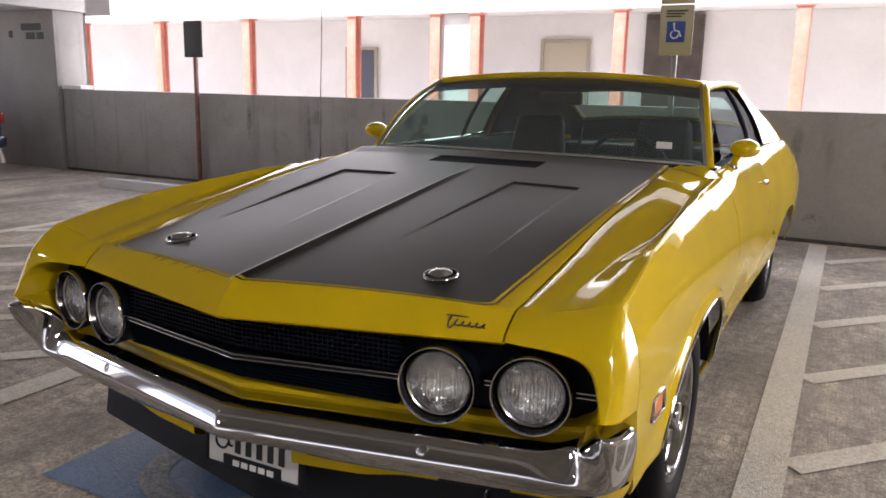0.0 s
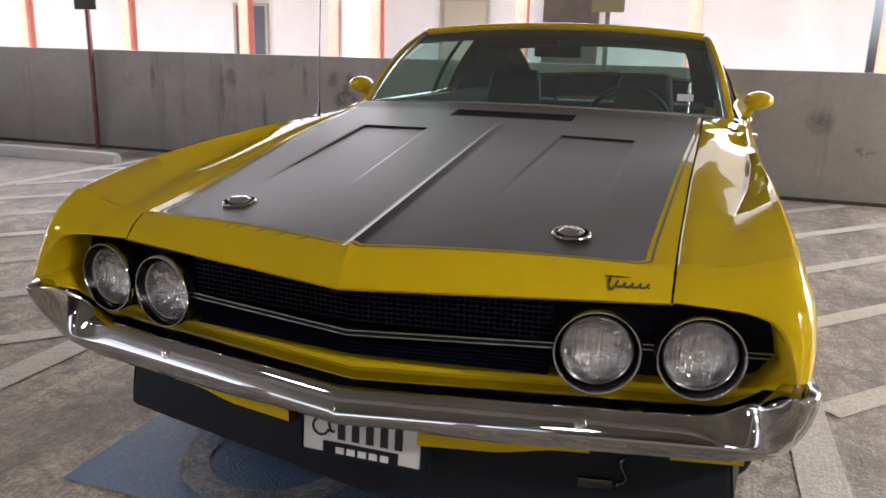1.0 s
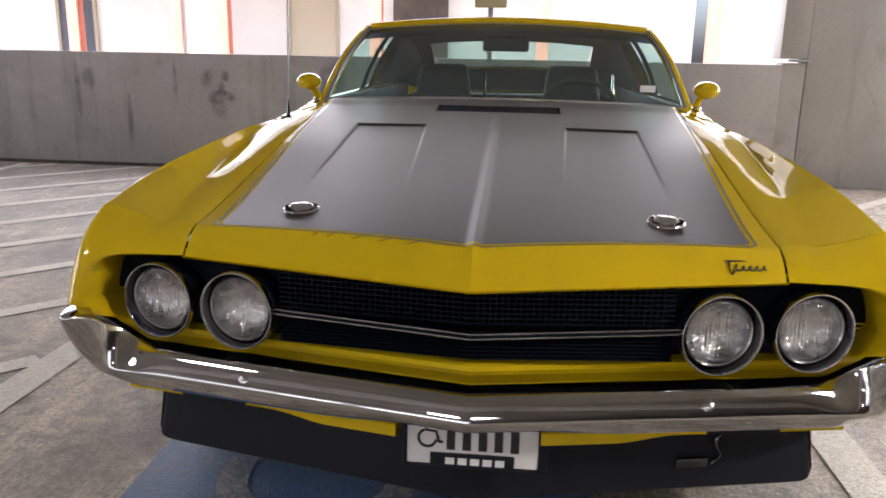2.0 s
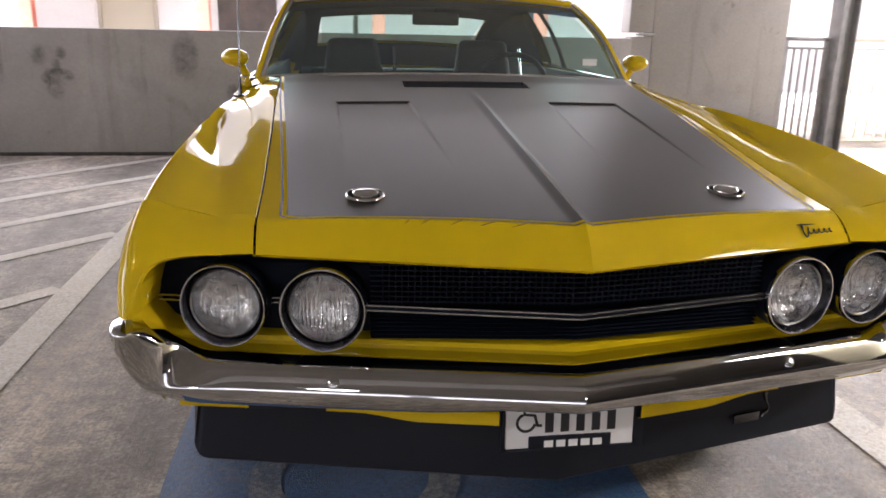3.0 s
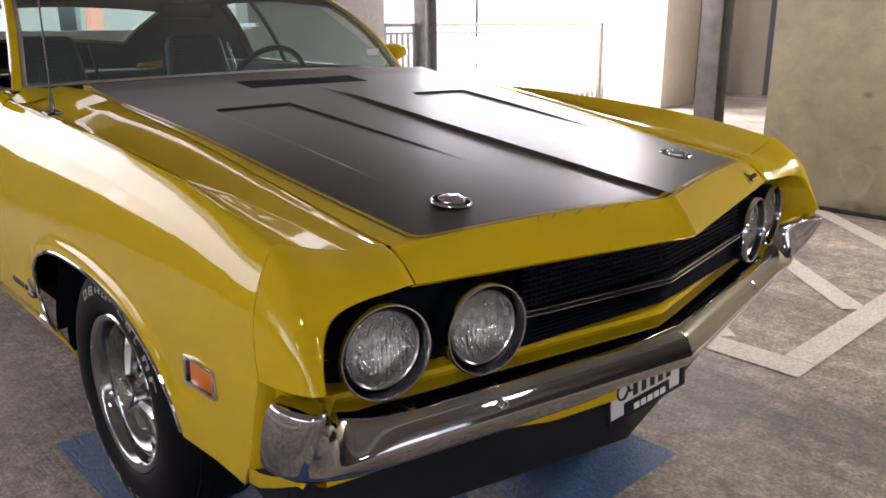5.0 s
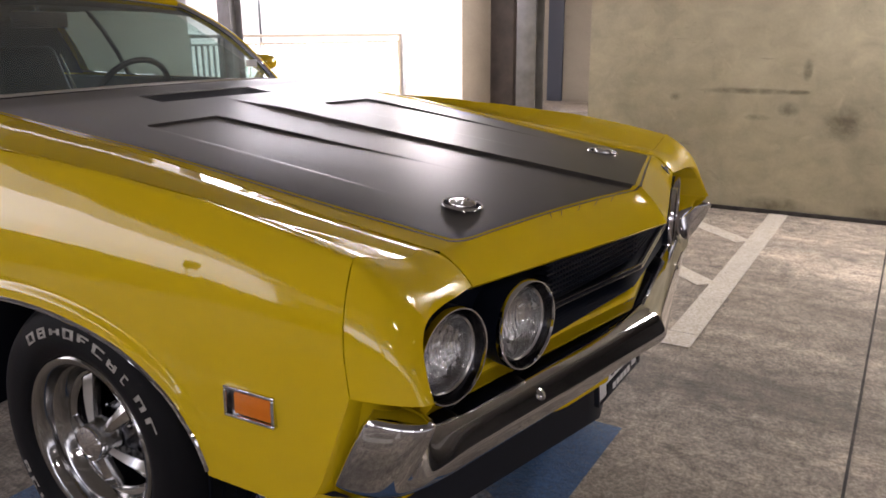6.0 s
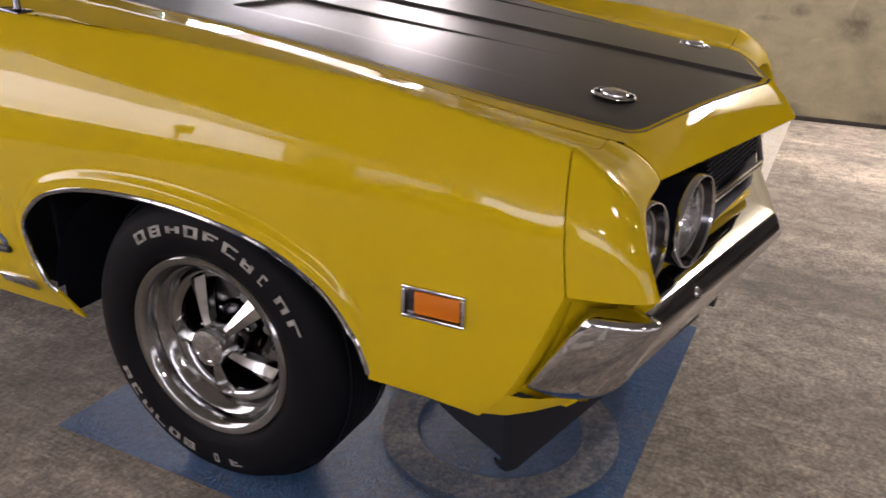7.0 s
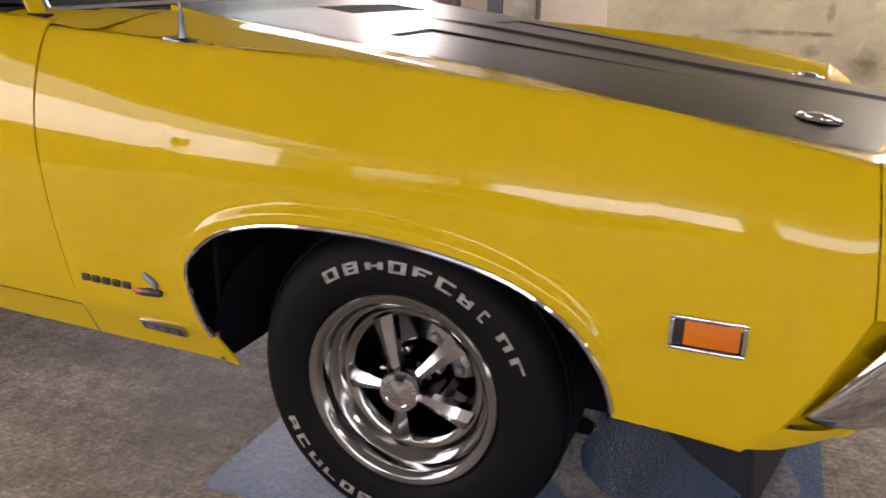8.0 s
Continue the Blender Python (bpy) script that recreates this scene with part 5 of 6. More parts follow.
# wordmark on the hood lip, drawn as a plain ribbon
pts = []
for i in range(120):
    u = i / 119
    tall = 0.0125 * math.exp(-((u - 0.10) / 0.10) ** 2) + 0.0048
    x = 0.552 + 0.090 * u + 0.0045 * math.sin(36 * u + 1.2)
    t = 0.36 + (tall * math.sin(36 * u) + 0.35 * tall) / 0.085
    top, edge = hood_point(x, 0), Vector((x, -0.011 + vee(x, 0.2475), 0.771 + 0.004 * x))
    p = edge.lerp(top, t)
    pts.append((p.x, p.y - 0.007, p.z + 0.006))
tube_bm = tube(pts, [0.0013 + 0.0007 * abs(math.sin(0.9 * i)) for i in range(120)], 6)
bar = []
for x in (0.545, 0.557, 0.575, 0.597):
    top, edge = hood_point(x, 0), Vector((x, -0.011 + vee(x, 0.2475), 0.771 + 0.004 * x))
    p = edge.lerp(top, 0.58)
    bar.append((p.x, p.y - 0.007, p.z + 0.006))
tube(bar, [0.001, 0.002, 0.002, 0.0008], 6, tube_bm)
cpart("script_badge", tube_bm, INK, "small dark script badge", hood)

# engine bay and body core: black blocks that paint in shade behind panel gaps
cpart("engine_bay", box(-0.60, 0.60, 0.32, 1.7, 0.30, 0.74), INSIDE_BLACK, "black block standing in for the shaded engine bay")
cpart("floor_pan", box(-0.80, 0.80, 1.6, 4.9, 0.27, 0.36, 0.02), INSIDE_BLACK, "dark floor pan")
cpart("radiator_support", box(-0.88, 0.88, 0.30, 0.33, 0.40, 0.765), INSIDE_BLACK, "")


# wheels
CAST = mat("cast_metal", (0.34, 0.34, 0.33), 0.35, 0.85)
roughness(CAST, ramp(CAST, noise_of(CAST, 30, 5), [(0.3, grey(0.22)), (0.7, grey(0.5))]))
SPOKE = mat("bright_spoke", (0.68, 0.68, 0.67), 0.13, 1.0)


def wheel(x, y, s, turn=0.0):
    """A wheel with its face towards s."""
    m = Matrix.Translation((x, y, 0.327)) @ Matrix.Rotation(turn, 4, "Z")

    def wp(name, bm, material, parent=None, label="", angle=38):
        for v in bm.verts:
            v.co.x *= s
        if s < 0:
            bmesh.ops.reverse_faces(bm, faces=bm.faces)
        bm.transform(m)
        for v in bm.verts:   # the tyre flattens where it stands
            v.co.z = max(v.co.z, 0.001)
        return cpart(name, bm, material, label, parent, angle)

    R = 0.344
    rim = wp("wheel", lathe([(0.142, -0.085), (0.140, -0.072), (0.146, -0.066), (0.158, -0.064), (0.163, -0.055), (0.172, -0.040), (0.180, -0.036), (0.184, -0.018), (0.190, -0.006), (0.196, -0.001), (0.208, 0.001), (0.2125, -0.003), (0.2135, -0.010), (0.2085, -0.022)], 64, "x"), ALLOY, None, "chrome five-spoke wheel with a white-lettered tyre")
    tyre = wp("tyre", lathe([(0.205, -0.03), (0.212, -0.006), (0.222, 0.004), (0.240, 0.010), (0.268, 0.012), (0.295, 0.008), (0.314, -0.002), (0.327, -0.018), (0.336, -0.036), (R, -0.070), (R + 0.0005, -0.125), (R, -0.180), (0.330, -0.225), (0.29, -0.25), (0.22, -0.25), (0.19, -0.22)], 72, "x"), RUBBER, rim, "black radial tyre with raised white lettering", 60)
    for d in (-0.05, -0.085, -0.125, -0.165, -0.2):
        wp("tread_groove", lathe([(R - 0.003, d - 0.005), (R + 0.0012, d - 0.004), (R + 0.0012, d + 0.004), (R - 0.003, d + 0.005)], 72, "x"), INSIDE_BLACK, rim)
    # black colour puts the shade inside the wheel on its barrel
    wp("wheel_barrel", lathe([(0.186, -0.19), (0.186, -0.10), (0.143, -0.084)], 48, "x"), INSIDE_BLACK, rim)
    wp("brake_disc", lathe([(0.0005, -0.108), (0.062, -0.108), (0.066, -0.128), (0.070, -0.130), (0.134, -0.130), (0.135, -0.150)], 40, "x"), DARK_METAL, rim, "dull metal brake disc")
    rows = []
    for a in (radians(8 + 68 * i / 12) for i in range(13)):
        rows.append([(d, -r * math.cos(a), r * math.sin(a)) for r, d in ((0.082, -0.128), (0.084, -0.102), (0.094, -0.094), (0.112, -0.092), (0.124, -0.100), (0.126, -0.128))])
    caliper = wp("brake_caliper", outward(sheet(rows), (-0.2, 0, 0)), CAST, rim, "grey cast brake caliper", 30)
    for a, r, q in ((18, 0.104, 0.011), (66, 0.104, 0.011), (42, 0.103, 0.017)):
        a = radians(a)
        wp("caliper_bolt", lathe([(q, -0.10), (q, -0.086), (q * 0.7, -0.082), (0.0005, -0.081)], 14, "x", (0, -r * math.cos(a), r * math.sin(a))), CAST, rim)
    rows = []
    for a in (radians(-52 + 34 * i / 8) for i in range(9)):
        rows.append([(d, -r * math.cos(a), r * math.sin(a)) for r, d in ((0.086, -0.126), (0.09, -0.108), (0.118, -0.106), (0.122, -0.126))])
    wp("splash_bracket", outward(sheet(rows), (-0.2, 0, 0)), CAST, rim, "", 30)
    # added black disc for the shade behind the spokes
    wp("wheel_back", lathe([(0.0005, -0.17), (0.185, -0.17)], 36, "x"), INSIDE_BLACK, rim)
    for k in range(5):
        a = radians(117 - 72 * k)
        bm = bmesh.new()
        rows = []
        for r, w, d, e in ((0.040, 0.012, -0.030, 0.008), (0.07, 0.016, -0.038, 0.011), (0.10, 0.021, -0.048, 0.013), (0.13, 0.027, -0.058, 0.012), (0.147, 0.030, -0.063, 0.008)):
            rows.append([(d - 0.02, r, -w), (d, r, -w * 0.85), (d + e, r, 0), (d, r, w * 0.85), (d - 0.02, r, w)])
        sheet(rows, bm=bm)
        bmesh.ops.recalc_face_normals(bm, faces=bm.faces)
        outward(bm, (-0.3, 0.1, 0))
        bm.transform(Matrix.Rotation(a - math.pi / 2 if s < 0 else a - math.pi / 2, 4, "X") @ Matrix.Rotation(math.pi / 2, 4, "X"))
        for v in bm.verts:
            v.co.y *= -1
        bmesh.ops.reverse_faces(bm, faces=bm.faces)
        wp("spoke", bm, SPOKE, rim, "", 30)
    wp("hub", lathe([(0.052, -0.06), (0.050, -0.042), (0.045, -0.026), (0.043, -0.012)], 32, "x"), ALLOY, rim)
    cap = wp("centre_cap", lathe([(0.044, -0.03), (0.044, -0.006), (0.041, -0.001), (0.030, 0.002), (0.028, 0.0005), (0.0005, 0.003)], 36, "x"), CHROME, rim, "round chrome centre cap")
    for k in range(5):
        a = radians(81 - 72 * k)
        wp("lug_nut", lathe([(0.008, -0.09), (0.008, -0.070), (0.006, -0.066), (0.0005, -0.065)], 8, "x", (0, 0.068 * math.cos(a), 0.068 * math.sin(a))), CHROME, rim)

    def word(first, last, n, heavy=()):
        for i in range(n):
            if i in heavy:
                continue
            a0 = radians(first + (last - first) * (i + 0.13) / n)
            a1 = radians(first + (last - first) * (i + (0.84, 0.80, 0.90, 0.86, 0.86, 0.86, 0.72, 0.42, 0.82, 0.86)[i]) / n)
            # each mark is a raised open frame
            bm = bmesh.new()
            lower, upper, left, right, middle = (0, 1, 0.2630, 0.2680), (0, 1, 0.2820, 0.2870), (0, 0.30, 0.2680, 0.2820), (0.70, 1, 0.2680, 0.2820), (0.30, 0.72, 0.2730, 0.2775)
            shape = ((lower, upper, left, right, middle), (upper, left, middle), (lower, upper, left), (lower, upper, left, right), (lower, upper, left, right), (lower, left, right, middle), (upper, left), (left, right, middle), (lower, upper, left), (left, right, upper))[(i * 7 + 3 + len(heavy) * 2) % 10]
            for q0, q1, b0, b1 in shape:
                rows = []
                for t in (q0, (q0 + q1) / 2, q1):
                    a = a0 + (a1 - a0) * t
                    rows.append([(float(np.interp(r, [0.24, 0.268, 0.295], [0.010, 0.012, 0.008])) + 0.0014, -r * math.cos(a), r * math.sin(a)) for r in (b0, b1)])
                sheet(rows, bm=bm)
            wp("tyre_mark", outward(bm, (-1, 0, 0)), WHITE_RUBBER, rim)

    word(126, 20, 10)
    word(-158, -72, 9, (6,))
    return rim


for s in (-1, 1):
    wheel(0.942 * s, 1.022, s)
    wheel(0.935 * s, 4.06, s)

# doors, quarters and tail
def side_panel(s, cols, name, label, rows_n=16):
    rows = []
    for ty, by, bz in cols:
        xc, zc = crest(ty)
        row = [(s * (xc - 0.03), ty, zc + 0.012), (s * (xc - 0.012), ty, zc + 0.010), (s * xc, ty, zc)]
        for k in range(1, rows_n + 1):
            w = (k / rows_n) ** 1.15
            y, z = ty + (by - ty) * w, zc + (bz - zc) * w
            row.append((s * side_x(y, z), y, z))
        rows.append(row)
    ob = cpart(name, outward(sheet(rows), (0, cols[len(cols) // 2][0], 0.4)), YELLOW, label, angle=30)
    shell(ob, 0.006)
    return ob


for s in (-1, 1):
    door = side_panel(s, [(1.920 + (3.02 - 1.920) * i / 14, 1.856 + (3.02 - 1.856) * i / 14, 0.376) for i in range(15)], "door", "yellow car door")
    bm = box(-0.012, 0.012, -0.055, 0.055, -0.010, 0.010, 0.006)
    bm.transform(Matrix.Translation((s * (side_x(2.86, 0.9) + 0.016), 2.86, 0.90)))
    cpart("door_handle", bm, CHROME, "chrome door handle", door)
    rocker = [[(s * side_x(y, z), y, z) for z in (0.372, 0.35, 0.32, 0.288)] + [(s * 0.86, y, 0.27)] for y in spread([(1.856, 3.5, 12)])]
    cpart("rocker_panel", outward(sheet(rocker), (0, 2.6, 0.5)), YELLOW, "yellow rocker panel")
    rear = [(3.026, 3.026, 0.345), (3.3, 3.3, 0.345), (3.55, 3.60, 0.345)]
    for i in range(21):
        a = radians(180 - 9 * i)
        rear.append((4.06 + 0.44 * math.cos(a) * 0.95, 4.06 + 0.42 * math.cos(a), 0.36 + 0.28 * math.sin(a) ** 0.8 if 0 < i < 20 else 0.35))
    rear += [(4.6, 4.55, 0.36), (4.85, 4.85, 0.40), (5.12, 5.10, 0.46)]
    quarter = side_panel(s, rear, "rear_quarter", "yellow rear quarter panel with swollen hips")
    well = [[(s * x, 4.06 + 0.41 * math.cos(a), 0.35 + 0.30 * math.sin(a)) for x in (0.95, 0.62)] for a in (radians(-10 + 200 * i / 20) for i in range(21))]
    cpart("rear_wheel_well", sheet(well), INSIDE_BLACK, "", quarter)
rows = []
for x in spread([(-1, 1, 12)]):
    rows.append([(x * crest(5.13)[0], 5.14, crest(5.13)[1] + 0.012), (x * 0.92, 5.19, 0.80), (x * 0.92, 5.17, 0.6), (x * 0.88, 5.13, 0.45)])
cpart("tail_panel", outward(sheet(rows), (0, 4.0, 0.6)), YELLOW, "yellow tail panel")
cpart("rear_bumper", box(-0.95, 0.95, 5.16, 5.26, 0.46, 0.6, 0.03), CHROME, "chrome rear bumper")

# cowl, pillars and glass
def screen_base(x):
    k = (x / 0.80) ** 2
    return Vector((x, 1.80 + 0.205 * k, 1.058 - 0.028 * k))


def screen_top(x):
    k = (x / 0.68) ** 2
    return Vector((x, 2.50 - 0.05 * k, 1.398 - 0.040 * k))


us = spread([(-1, 1, 20)])
bm = sheet([[Vector((u * 0.705, HOOD_REAR - 0.01, hood_z(u * 0.684, 1.71) - 0.012)) for u in us], [screen_base(u * 0.80) + Vector((0, -0.012, -0.012)) for u in us], [screen_base(u * 0.80) + Vector((0, 0.03, -0.02)) for u in us]])
cpart("cowl", outward(bm, (0, 1.8, 0.4)), BLACK_SATIN, "black cowl below the windscreen")
for s in (-1, 1):
    rows = []
    for y in (1.878, 1.92, 1.97, 2.03, 2.07):
        xc, zc = crest(y)
        xi = 0.72 + 0.085 * soft_step((y - 1.80) / 0.25)
        rows.append([(s * xi, y, 1.038), (s * (xi + 0.03), y, 1.034), (s * (xc - 0.02), y, zc + 0.008), (s * (xc - 0.012), y, zc + 0.004)])
    rows.insert(0, [(s * 0.712, 1.722, 1.044), (s * 0.75, 1.75, 1.036), (s * 0.85, 1.80, crest(1.8)[1] + 0.004), (s * 0.88, 1.825, crest(1.82)[1] + 0.002)])
    cpart("cowl_corner", outward(sheet(rows), (0, 1.9, 0.4)), YELLOW, "yellow cowl corner")
bm = sheet([[screen_base(u * 0.80).lerp(screen_top(u * 0.68), t) + Vector((0, -0.03 * math.sin(math.pi * t), 0.03 * math.sin(math.pi * t))) for u in us] for t in spread([(0, 1, 10)])])
glass = cpart("windscreen", outward(bm, (0, 2.8, 0.8)), GLASS, "tinted windscreen")
glass.visible_shadow = False
border_line = [screen_base(u * 0.80) for u in us]
cpart("screen_trim", tube([p + Vector((0, -0.006, 0.004)) for p in border_line], 0.009, 8), DULL_CHROME, "bright windscreen trim", glass)
head = [screen_top(u * 0.68) for u in us]
cpart("screen_trim", tube([p + Vector((0, -0.006, -0.004)) for p in head], 0.006, 8), DULL_CHROME, "", glass)
tint = [[screen_base(u * 0.80).lerp(screen_top(u * 0.68), t) + Vector((0, -0.03 * math.sin(math.pi * t) + 0.004, 0.03 * math.sin(math.pi * t) - 0.004)) for u in us] for t in (0.80, 0.9, 0.985)]
SHADE = glass_material("shade_band", (0.05, 0.07, 0.13))
cpart("shade_band", outward(sheet(tint), (0, 2.8, 0.8)), SHADE, "blue shade band", glass).visible_shadow = False


def roof_z(x, y):
    c = float(np.interp(y, [2.45, 2.6, 2.9, 3.3, 3.7, 4.1, 4.5, 4.85, 5.14], [1.392, 1.410, 1.428, 1.43, 1.405, 1.345, 1.25, 1.13, 0.98]))
    return c - 0.042 * (x / 0.68) ** 2


def rail_x(y):
    return float(np.interp(y, [2.4, 2.8, 3.4, 4.0, 4.6, 5.14], [0.685, 0.695, 0.70, 0.70, 0.72, 0.80]))


roof_rows = []
for y in spread([(2.50, 3.92, 14)]):
    roof_rows.append([(u * rail_x(y), y - 0.05 * u * u * max(0, (2.9 - y) / 0.4), roof_z(u * rail_x(y) * 0.98, y)) for u in us])
roof = cpart("roof", outward(sheet(roof_rows), (0, 3.2, 0.8)), YELLOW, "yellow fastback roof")
shell(roof, 0.02)
cpart("roof_header", tube([p + Vector((0, 0.014, 0.014)) for p in head], 0.017, 10), YELLOW, "yellow front edge of the roof", roof)
cpart("headliner", outward(sheet([[(p[0] * 0.97, p[1] + 0.01, p[2] - 0.035) for p in r] for r in roof_rows]), (0, 3.2, 0.8)), VINYL, "black headliner", roof)
# rear slope: glass in the middle, painted frame round it
for s in (-1, 1):
    rows = []
    for y in spread([(3.925, 5.14, 12)]):
        inner = float(np.interp(y, [3.92, 4.0, 4.7, 4.78, 5.14], [0.56, 0.56, 0.60, 0.60, 0.60]))
        rows.append([(s * (inner + (rail_x(y) - inner) * t), y, roof_z(inner + (rail_x(y) - inner) * t, y)) for t in (0, 0.5, 1)])
    cpart("rear_slope", outward(sheet(rows), (0, 4.4, 0.6)), YELLOW, "", roof)
    cpart("rear_headliner", outward(sheet([[(p[0], p[1], p[2] - 0.02) for p in r] for r in rows]), (0, 4.4, 0.6)), VINYL, "", roof)
    # sail panel between the rail and the belt
    rows = []
    for y in spread([(3.46, 5.14, 16)]):
        xc, zc = crest(y)
        top = Vector((s * rail_x(y), y, roof_z(rail_x(y) * 0.98, y)))
        low = Vector((s * (xc - 0.02), y, zc + 0.012))
        if y < 3.75:
            top = top.lerp(low, 0.0)
        rows.append([top.lerp(low, t) + Vector((s * 0.02 * math.sin(math.pi * t), 0, 0)) for t in (0, 0.25, 0.5, 0.75, 1)])
    cpart("sail_panel", outward(sheet(rows), (0, 4.3, 0.8)), YELLOW, "yellow sail panel", roof)
    # A pillar and roof rail
    pts = [screen_base(s * 0.80).lerp(screen_top(s * 0.68), t) + Vector((s * 0.014, 0.012 - 0.03 * math.sin(math.pi * t), 0.03 * math.sin(math.pi * t))) for t in spread([(-0.04, 1, 8)])]
    rail = [Vector((s * (rail_x(y) + 0.006), y, roof_z(rail_x(y), y) - 0.004)) for y in spread([(2.52, 3.5, 8)])]
    cpart("pillar", tube(pts + rail, [0.022] * len(pts) + [0.018] * len(rail), 10), YELLOW, "yellow windscreen pillar", roof)
    cpart("pillar_trim", tube([p + Vector((s * -0.012, -0.012, 0.006)) for p in pts], 0.011, 8), DULL_CHROME, "bright pillar trim", roof)
    cpart("drip_rail", tube([p + Vector((s * 0.016, 0.004, 0.006)) for p in pts[1:] + rail], 0.007, 6), DULL_CHROME, "bright drip rail", roof)
    # side glass
    rows = []
    for t in spread([(0, 1, 10)]):
        yb, yt = 2.10 + (3.50 - 2.10) * t, 2.50 + (3.42 - 2.50) * t
        low, top = Vector((s * (crest(yb)[0] - 0.035), yb, crest(yb)[1] + 0.01)), Vector((s * (rail_x(yt) - 0.004), yt, roof_z(rail_x(yt), yt) - 0.02))
        rows.append([low.lerp(top, k) + Vector((s * 0.02 * math.sin(math.pi * k), 0, 0)) for k in (0, 0.33, 0.66, 1)])
    sg = cpart("side_window", outward(sheet(rows), (0, 2.9, 0.9)), PANE, "tinted side window")
    sg.visible_shadow = False
    low = [r[0] for r in rows]
    cpart("window_sill_trim", tube([p + Vector((s * 0.006, 0, -0.004)) for p in low], 0.006, 6), CHROME, "bright belt trim", sg)
    mid = rows[7]
    cpart("window_divider", tube([mid[0], mid[1], mid[2], mid[3]], 0.012, 8), BLACK_PLASTIC, "black window divider", sg)
    cpart("inner_sail", sheet([[Vector((s * (rail_x(y) - 0.04), y, roof_z(rail_x(y), y) - 0.03)), Vector((s * (crest(y)[0] - 0.09), y, crest(y)[1]))] for y in spread([(3.40, 5.0, 9)])]), VINYL, "", roof)
rows = [[(u * 0.565, y, roof_z(u * 0.565, y) - 0.003) for u in us] for y in spread([(3.925, 4.76, 8)])]
rg = cpart("rear_window", outward(sheet(rows), (0, 4.3, 0.6)), PANE, "tinted rear window")
rg.visible_shadow = False
rows = [[(u * 0.60, y, roof_z(u * 0.60, y)) for u in us] for y in spread([(4.765, 5.14, 5)])]
cpart("deck_inner", outward(sheet([[(p[0], p[1], p[2] - 0.02) for p in r] for r in rows]), (0, 4.9, 0.6)), VINYL, "")
cpart("deck_lid", outward(sheet(rows), (0, 4.9, 0.6)), YELLOW, "yellow deck lid")

# cabin
cpart("dashboard", box(-0.76, 0.76, 1.98, 2.30, 0.74, 1.035, 0.04, segments=3), VINYL, "black padded dashboard")
cpart("parcel_shelf", box(-0.72, 0.72, 3.95, 4.70, 0.93, 0.96, 0.01), VINYL, "black parcel shelf")
for s in (-1, 1):
    cpart("door_card", box(min(s * 0.853, s * 0.80), max(s * 0.853, s * 0.80), 1.95, 4.6, 0.36, 1.03, 0.01), VINYL, "black inner door panel")


def seat(x):
    bm = box(x - 0.25, x + 0.25, 2.55, 3.05, 0.42, 0.62, 0.06, segments=3)
    st = cpart("front_seat", bm, VINYL, "black vinyl high-back bucket seat")
    bm = box(x - 0.22, x + 0.22, -0.07, 0.07, 0, 0.65, 0.06, segments=3)
    for v in bm.verts:
        if v.co.z > 0.45:
            v.co.x = x + (v.co.x - x) * 0.68
    bm.transform(Matrix.Translation((0, 3.05, 0.56)) @ Matrix.Rotation(radians(-16), 4, "X"))
    cpart("backrest", bm, VINYL, "", st)
    bm = tube([(x + 0.245 * k, 3.02 + 0.28 * t, 0.62 + 0.52 * t) for t in (0, 0.5, 1) for k in (1,)], 0.008, 6)
    cpart("seat_piping", bm, DULL_CHROME, "", st)


seat(-0.38)
seat(0.38)
cpart("rear_seat", box(-0.66, 0.66, 3.75, 3.95, 0.5, 0.99, 0.06, segments=3), VINYL, "black vinyl rear bench")
wm = Matrix.Translation((0.37, 2.44, 0.965)) @ Matrix.Rotation(radians(-62), 4, "X")
ring = [(0.19 * math.cos(a), 0.19 * math.sin(a), 0) for a in (2 * math.pi * k / 36 for k in range(37))]
bm = tube(ring, 0.013, 8, ends=False)
bm.transform(wm)
sw = cpart("steering_wheel", bm, VINYL, "black two-spoke steering wheel")
bm = box(-0.18, 0.18, -0.03, 0.0, -0.03, -0.015, 0.005)
join(bm, lathe([(0.05, -0.04), (0.05, 0.0), (0.001, 0.005)], 20, "z"))
bm.transform(wm)
cpart("spoke_bar", bm, DULL_CHROME, "", sw)
bm = tube([(0, 0, -0.03), (0, 0, -0.3)], 0.03, 10)
bm.transform(wm)
cpart("steering_column", bm, VINYL, "", sw)
bm = box(-0.115, 0.115, 2.44, 2.465, 1.262, 1.325, 0.012)
im = cpart("inner_mirror", bm, BLACK_PLASTIC, "black rear-view mirror")
cpart("mirror_stem", tube([(0, 2.46, 1.32), (0, 2.49, 1.40)], 0.008, 8), DULL_CHROME, "", im)
cpart("windscreen_sticker", box(0.60, 0.665, 1.972, 1.974, 1.10, 1.128), PLATE_WHITE, "small pale sticker")

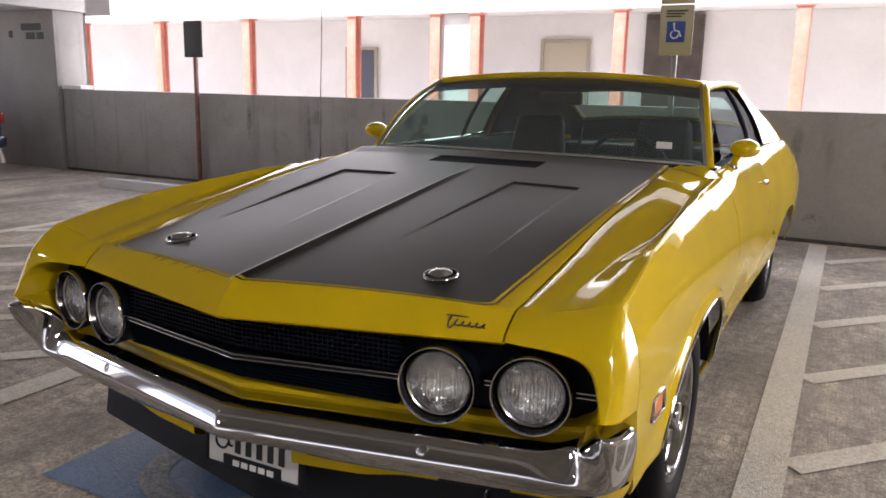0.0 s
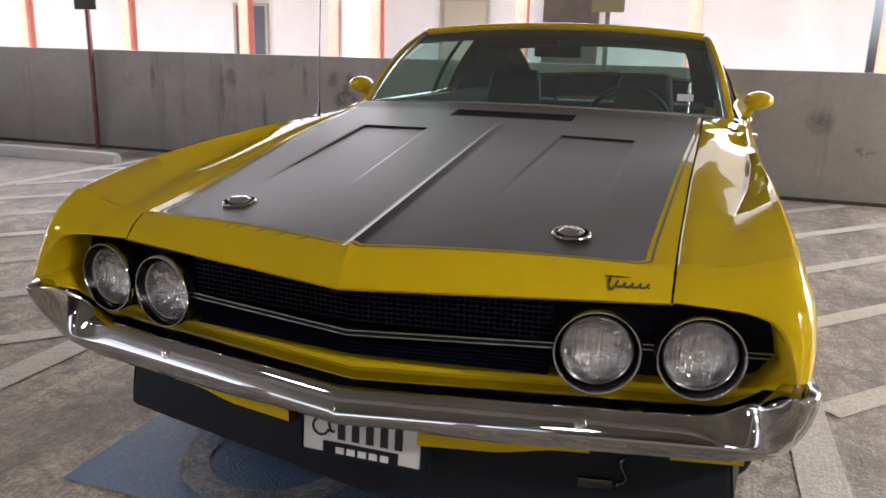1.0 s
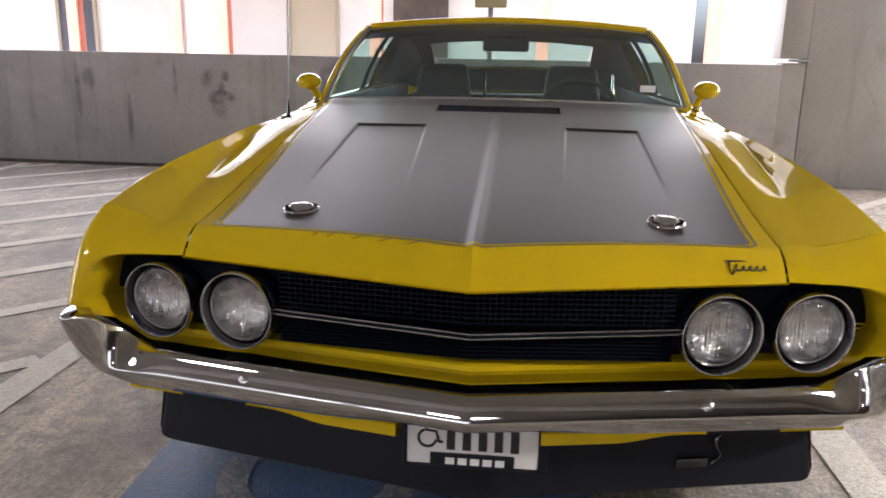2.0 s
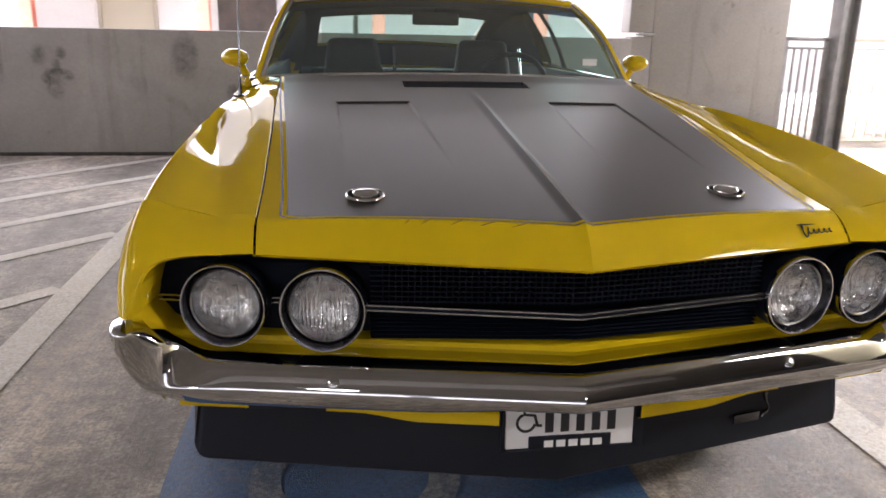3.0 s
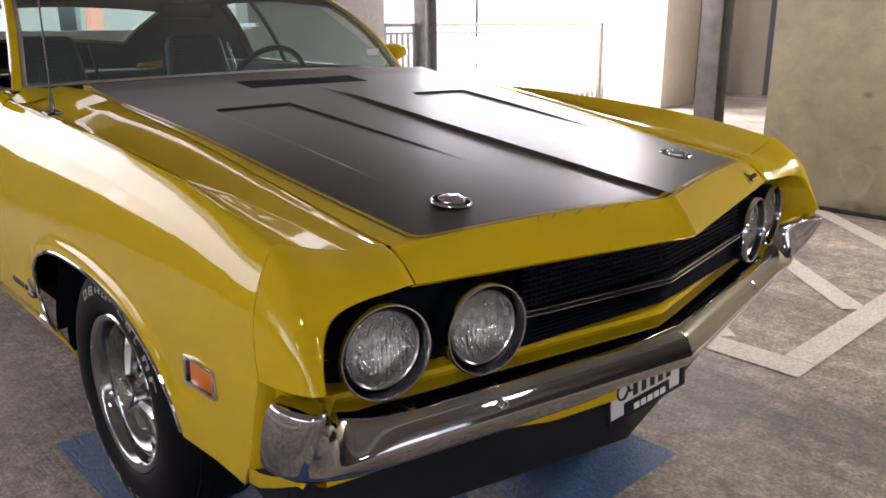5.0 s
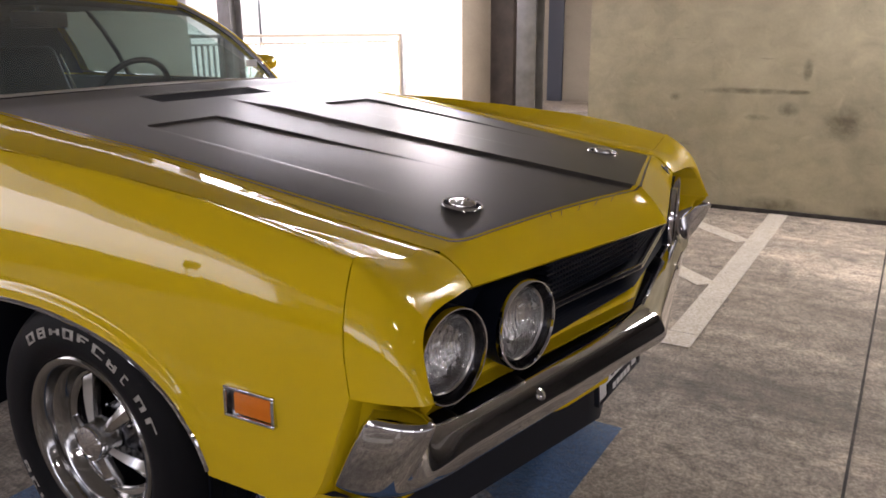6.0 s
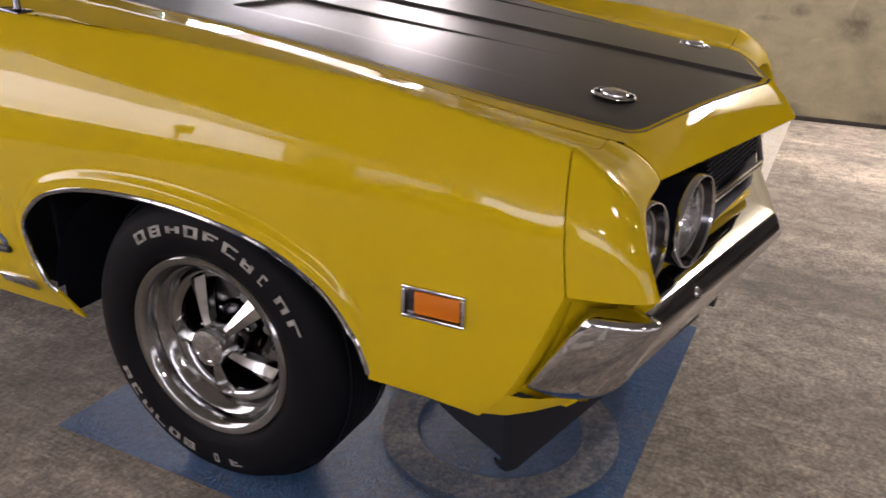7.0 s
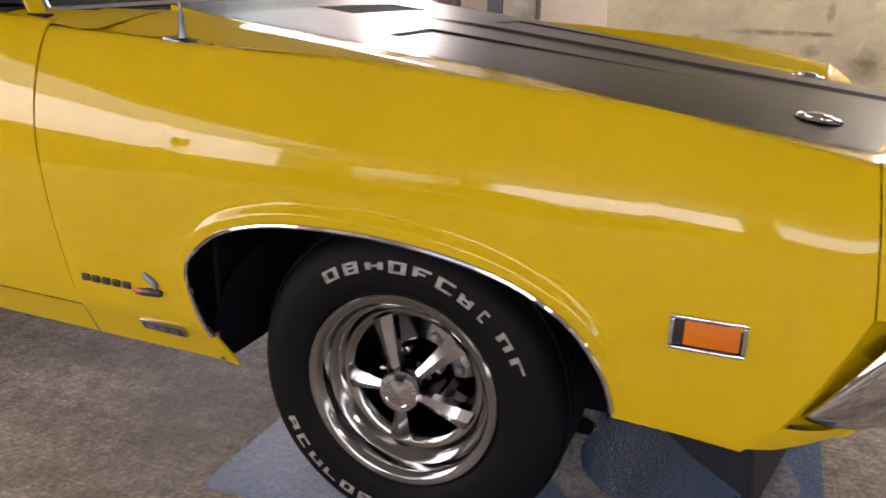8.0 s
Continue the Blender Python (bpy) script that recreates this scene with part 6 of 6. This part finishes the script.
# outside mirrors
for s in (-1, 1):
    bm = lathe([(0.0005, -0.06), (0.028, -0.052), (0.044, -0.028), (0.052, 0.005), (0.054, 0.045), (0.050, 0.052), (0.044, 0.046), (0.0005, 0.044)], 28, "y")
    for v in bm.verts:
        v.co.x *= 1.1
        v.co.y *= 0.85
        v.co.z *= 0.74
    bm.transform(Matrix.Translation((s * 0.925, 2.165, 1.105)) @ Matrix.Rotation(radians(-14 * s), 4, "Z"))
    om = cpart("door_mirror", bm, YELLOW, "yellow bullet-shaped door mirror")
    cpart("mirror_stalk", tube([(s * 0.885, 2.19, 1.02), (s * 0.893, 2.18, 1.05), (s * 0.905, 2.17, 1.075)], [0.024, 0.015, 0.018], 10), YELLOW, "", om)
    cpart("mirror_base", lathe([(0.030, 1.012), (0.028, 1.022), (0.014, 1.03)], 18, "z", (s * 0.885, 2.19, 0.008)), CHROME, "", om)

# aerial on the passenger-side fender
bm = box(-0.024, 0.024, -0.035, 0.035, 0, 0.014, 0.004)
bm.transform(Matrix.Translation((-0.851, 1.569, 0.980)) @ Matrix.Rotation(radians(6), 4, "X"))
ant = cpart("aerial", bm, DARK_METAL, "thin chrome whip aerial")
cpart("aerial_mast", tube([(-0.851, 1.569, 0.99), (-0.850, 1.569, 1.03), (-0.849, 1.57, 1.06), (-0.838, 1.58, 1.66)], [0.009, 0.006, 0.003, 0.0018], 8), DARK_METAL, "", ant)
# badges on the fender, drawn as plain shapes
EMBLEM_RED = mat("emblem_red", (0.30, 0.02, 0.015), 0.35)
EMBLEM_BLUE = mat("emblem_blue", (0.16, 0.20, 0.30), 0.35, 0.3)
for s in (-1, 1):
    for i in range(5):
        y, z = 1.810 - 0.0305 * i, 0.457
        bm = box(-0.0025, 0.0025, -0.011, 0.011, -0.0085, 0.0085, 0.002)
        bm.transform(Matrix.Translation((s * (side_x(y, z) + 0.003), y, z)))
        cpart("badge_bar", bm, INK, "dark fender badge bar")
    x = s * (side_x(1.62, 0.46) + 0.004)
    body = cpart("emblem", tube([(x, 1.640, 0.449), (x, 1.632, 0.451), (x, 1.606, 0.453), (x, 1.590, 0.453), (x, 1.585, 0.453)], [0.0085, 0.0095, 0.010, 0.008, 0.002], 10), INK, "small dark and red serpent emblem")
    cpart("emblem_nose", tube([(x, 1.664, 0.449), (x, 1.655, 0.4495), (x, 1.640, 0.4495)], [0.003, 0.008, 0.0088], 10), EMBLEM_RED, "red emblem nose", body)
    neck = curve([(x, 1.604, 0.460), (x, 1.602, 0.472), (x, 1.612, 0.482), (x, 1.624, 0.489), (x, 1.632, 0.497)], 16)
    cpart("emblem_neck", tube([tuple(p) for p in neck], [0.0045 + 0.0035 * math.sin(math.pi * k / 15) for k in range(16)], 8), EMBLEM_BLUE, "pale blue emblem neck", body)
    y, z = 1.614, 0.358
    tilt = Matrix.Translation((s * (side_x(y, z) + 0.004), y, z)) @ Matrix.Rotation(radians(22 * s), 4, "Y")
    bm = box(-0.005, 0.005, -0.064, 0.064, -0.015, 0.015, 0.003)
    bm.transform(tilt)
    b = cpart("engine_badge", bm, CHROME, "rectangular chrome badge")
    bm = box(-0.0058, 0.0058, -0.056, 0.056, -0.0095, 0.0095, 0.001)
    bm.transform(tilt)
    cpart("badge_field", bm, INK, "black badge field", b)
    for k in range(3):
        bm = box(-0.0066, 0.0066, -0.013, 0.013, -0.0065, 0.0065)
        bm.transform(tilt @ Matrix.Translation((0, 0.034 * (k - 1), 0)))
        cpart("badge_bar", bm, DULL_CHROME, "", b)
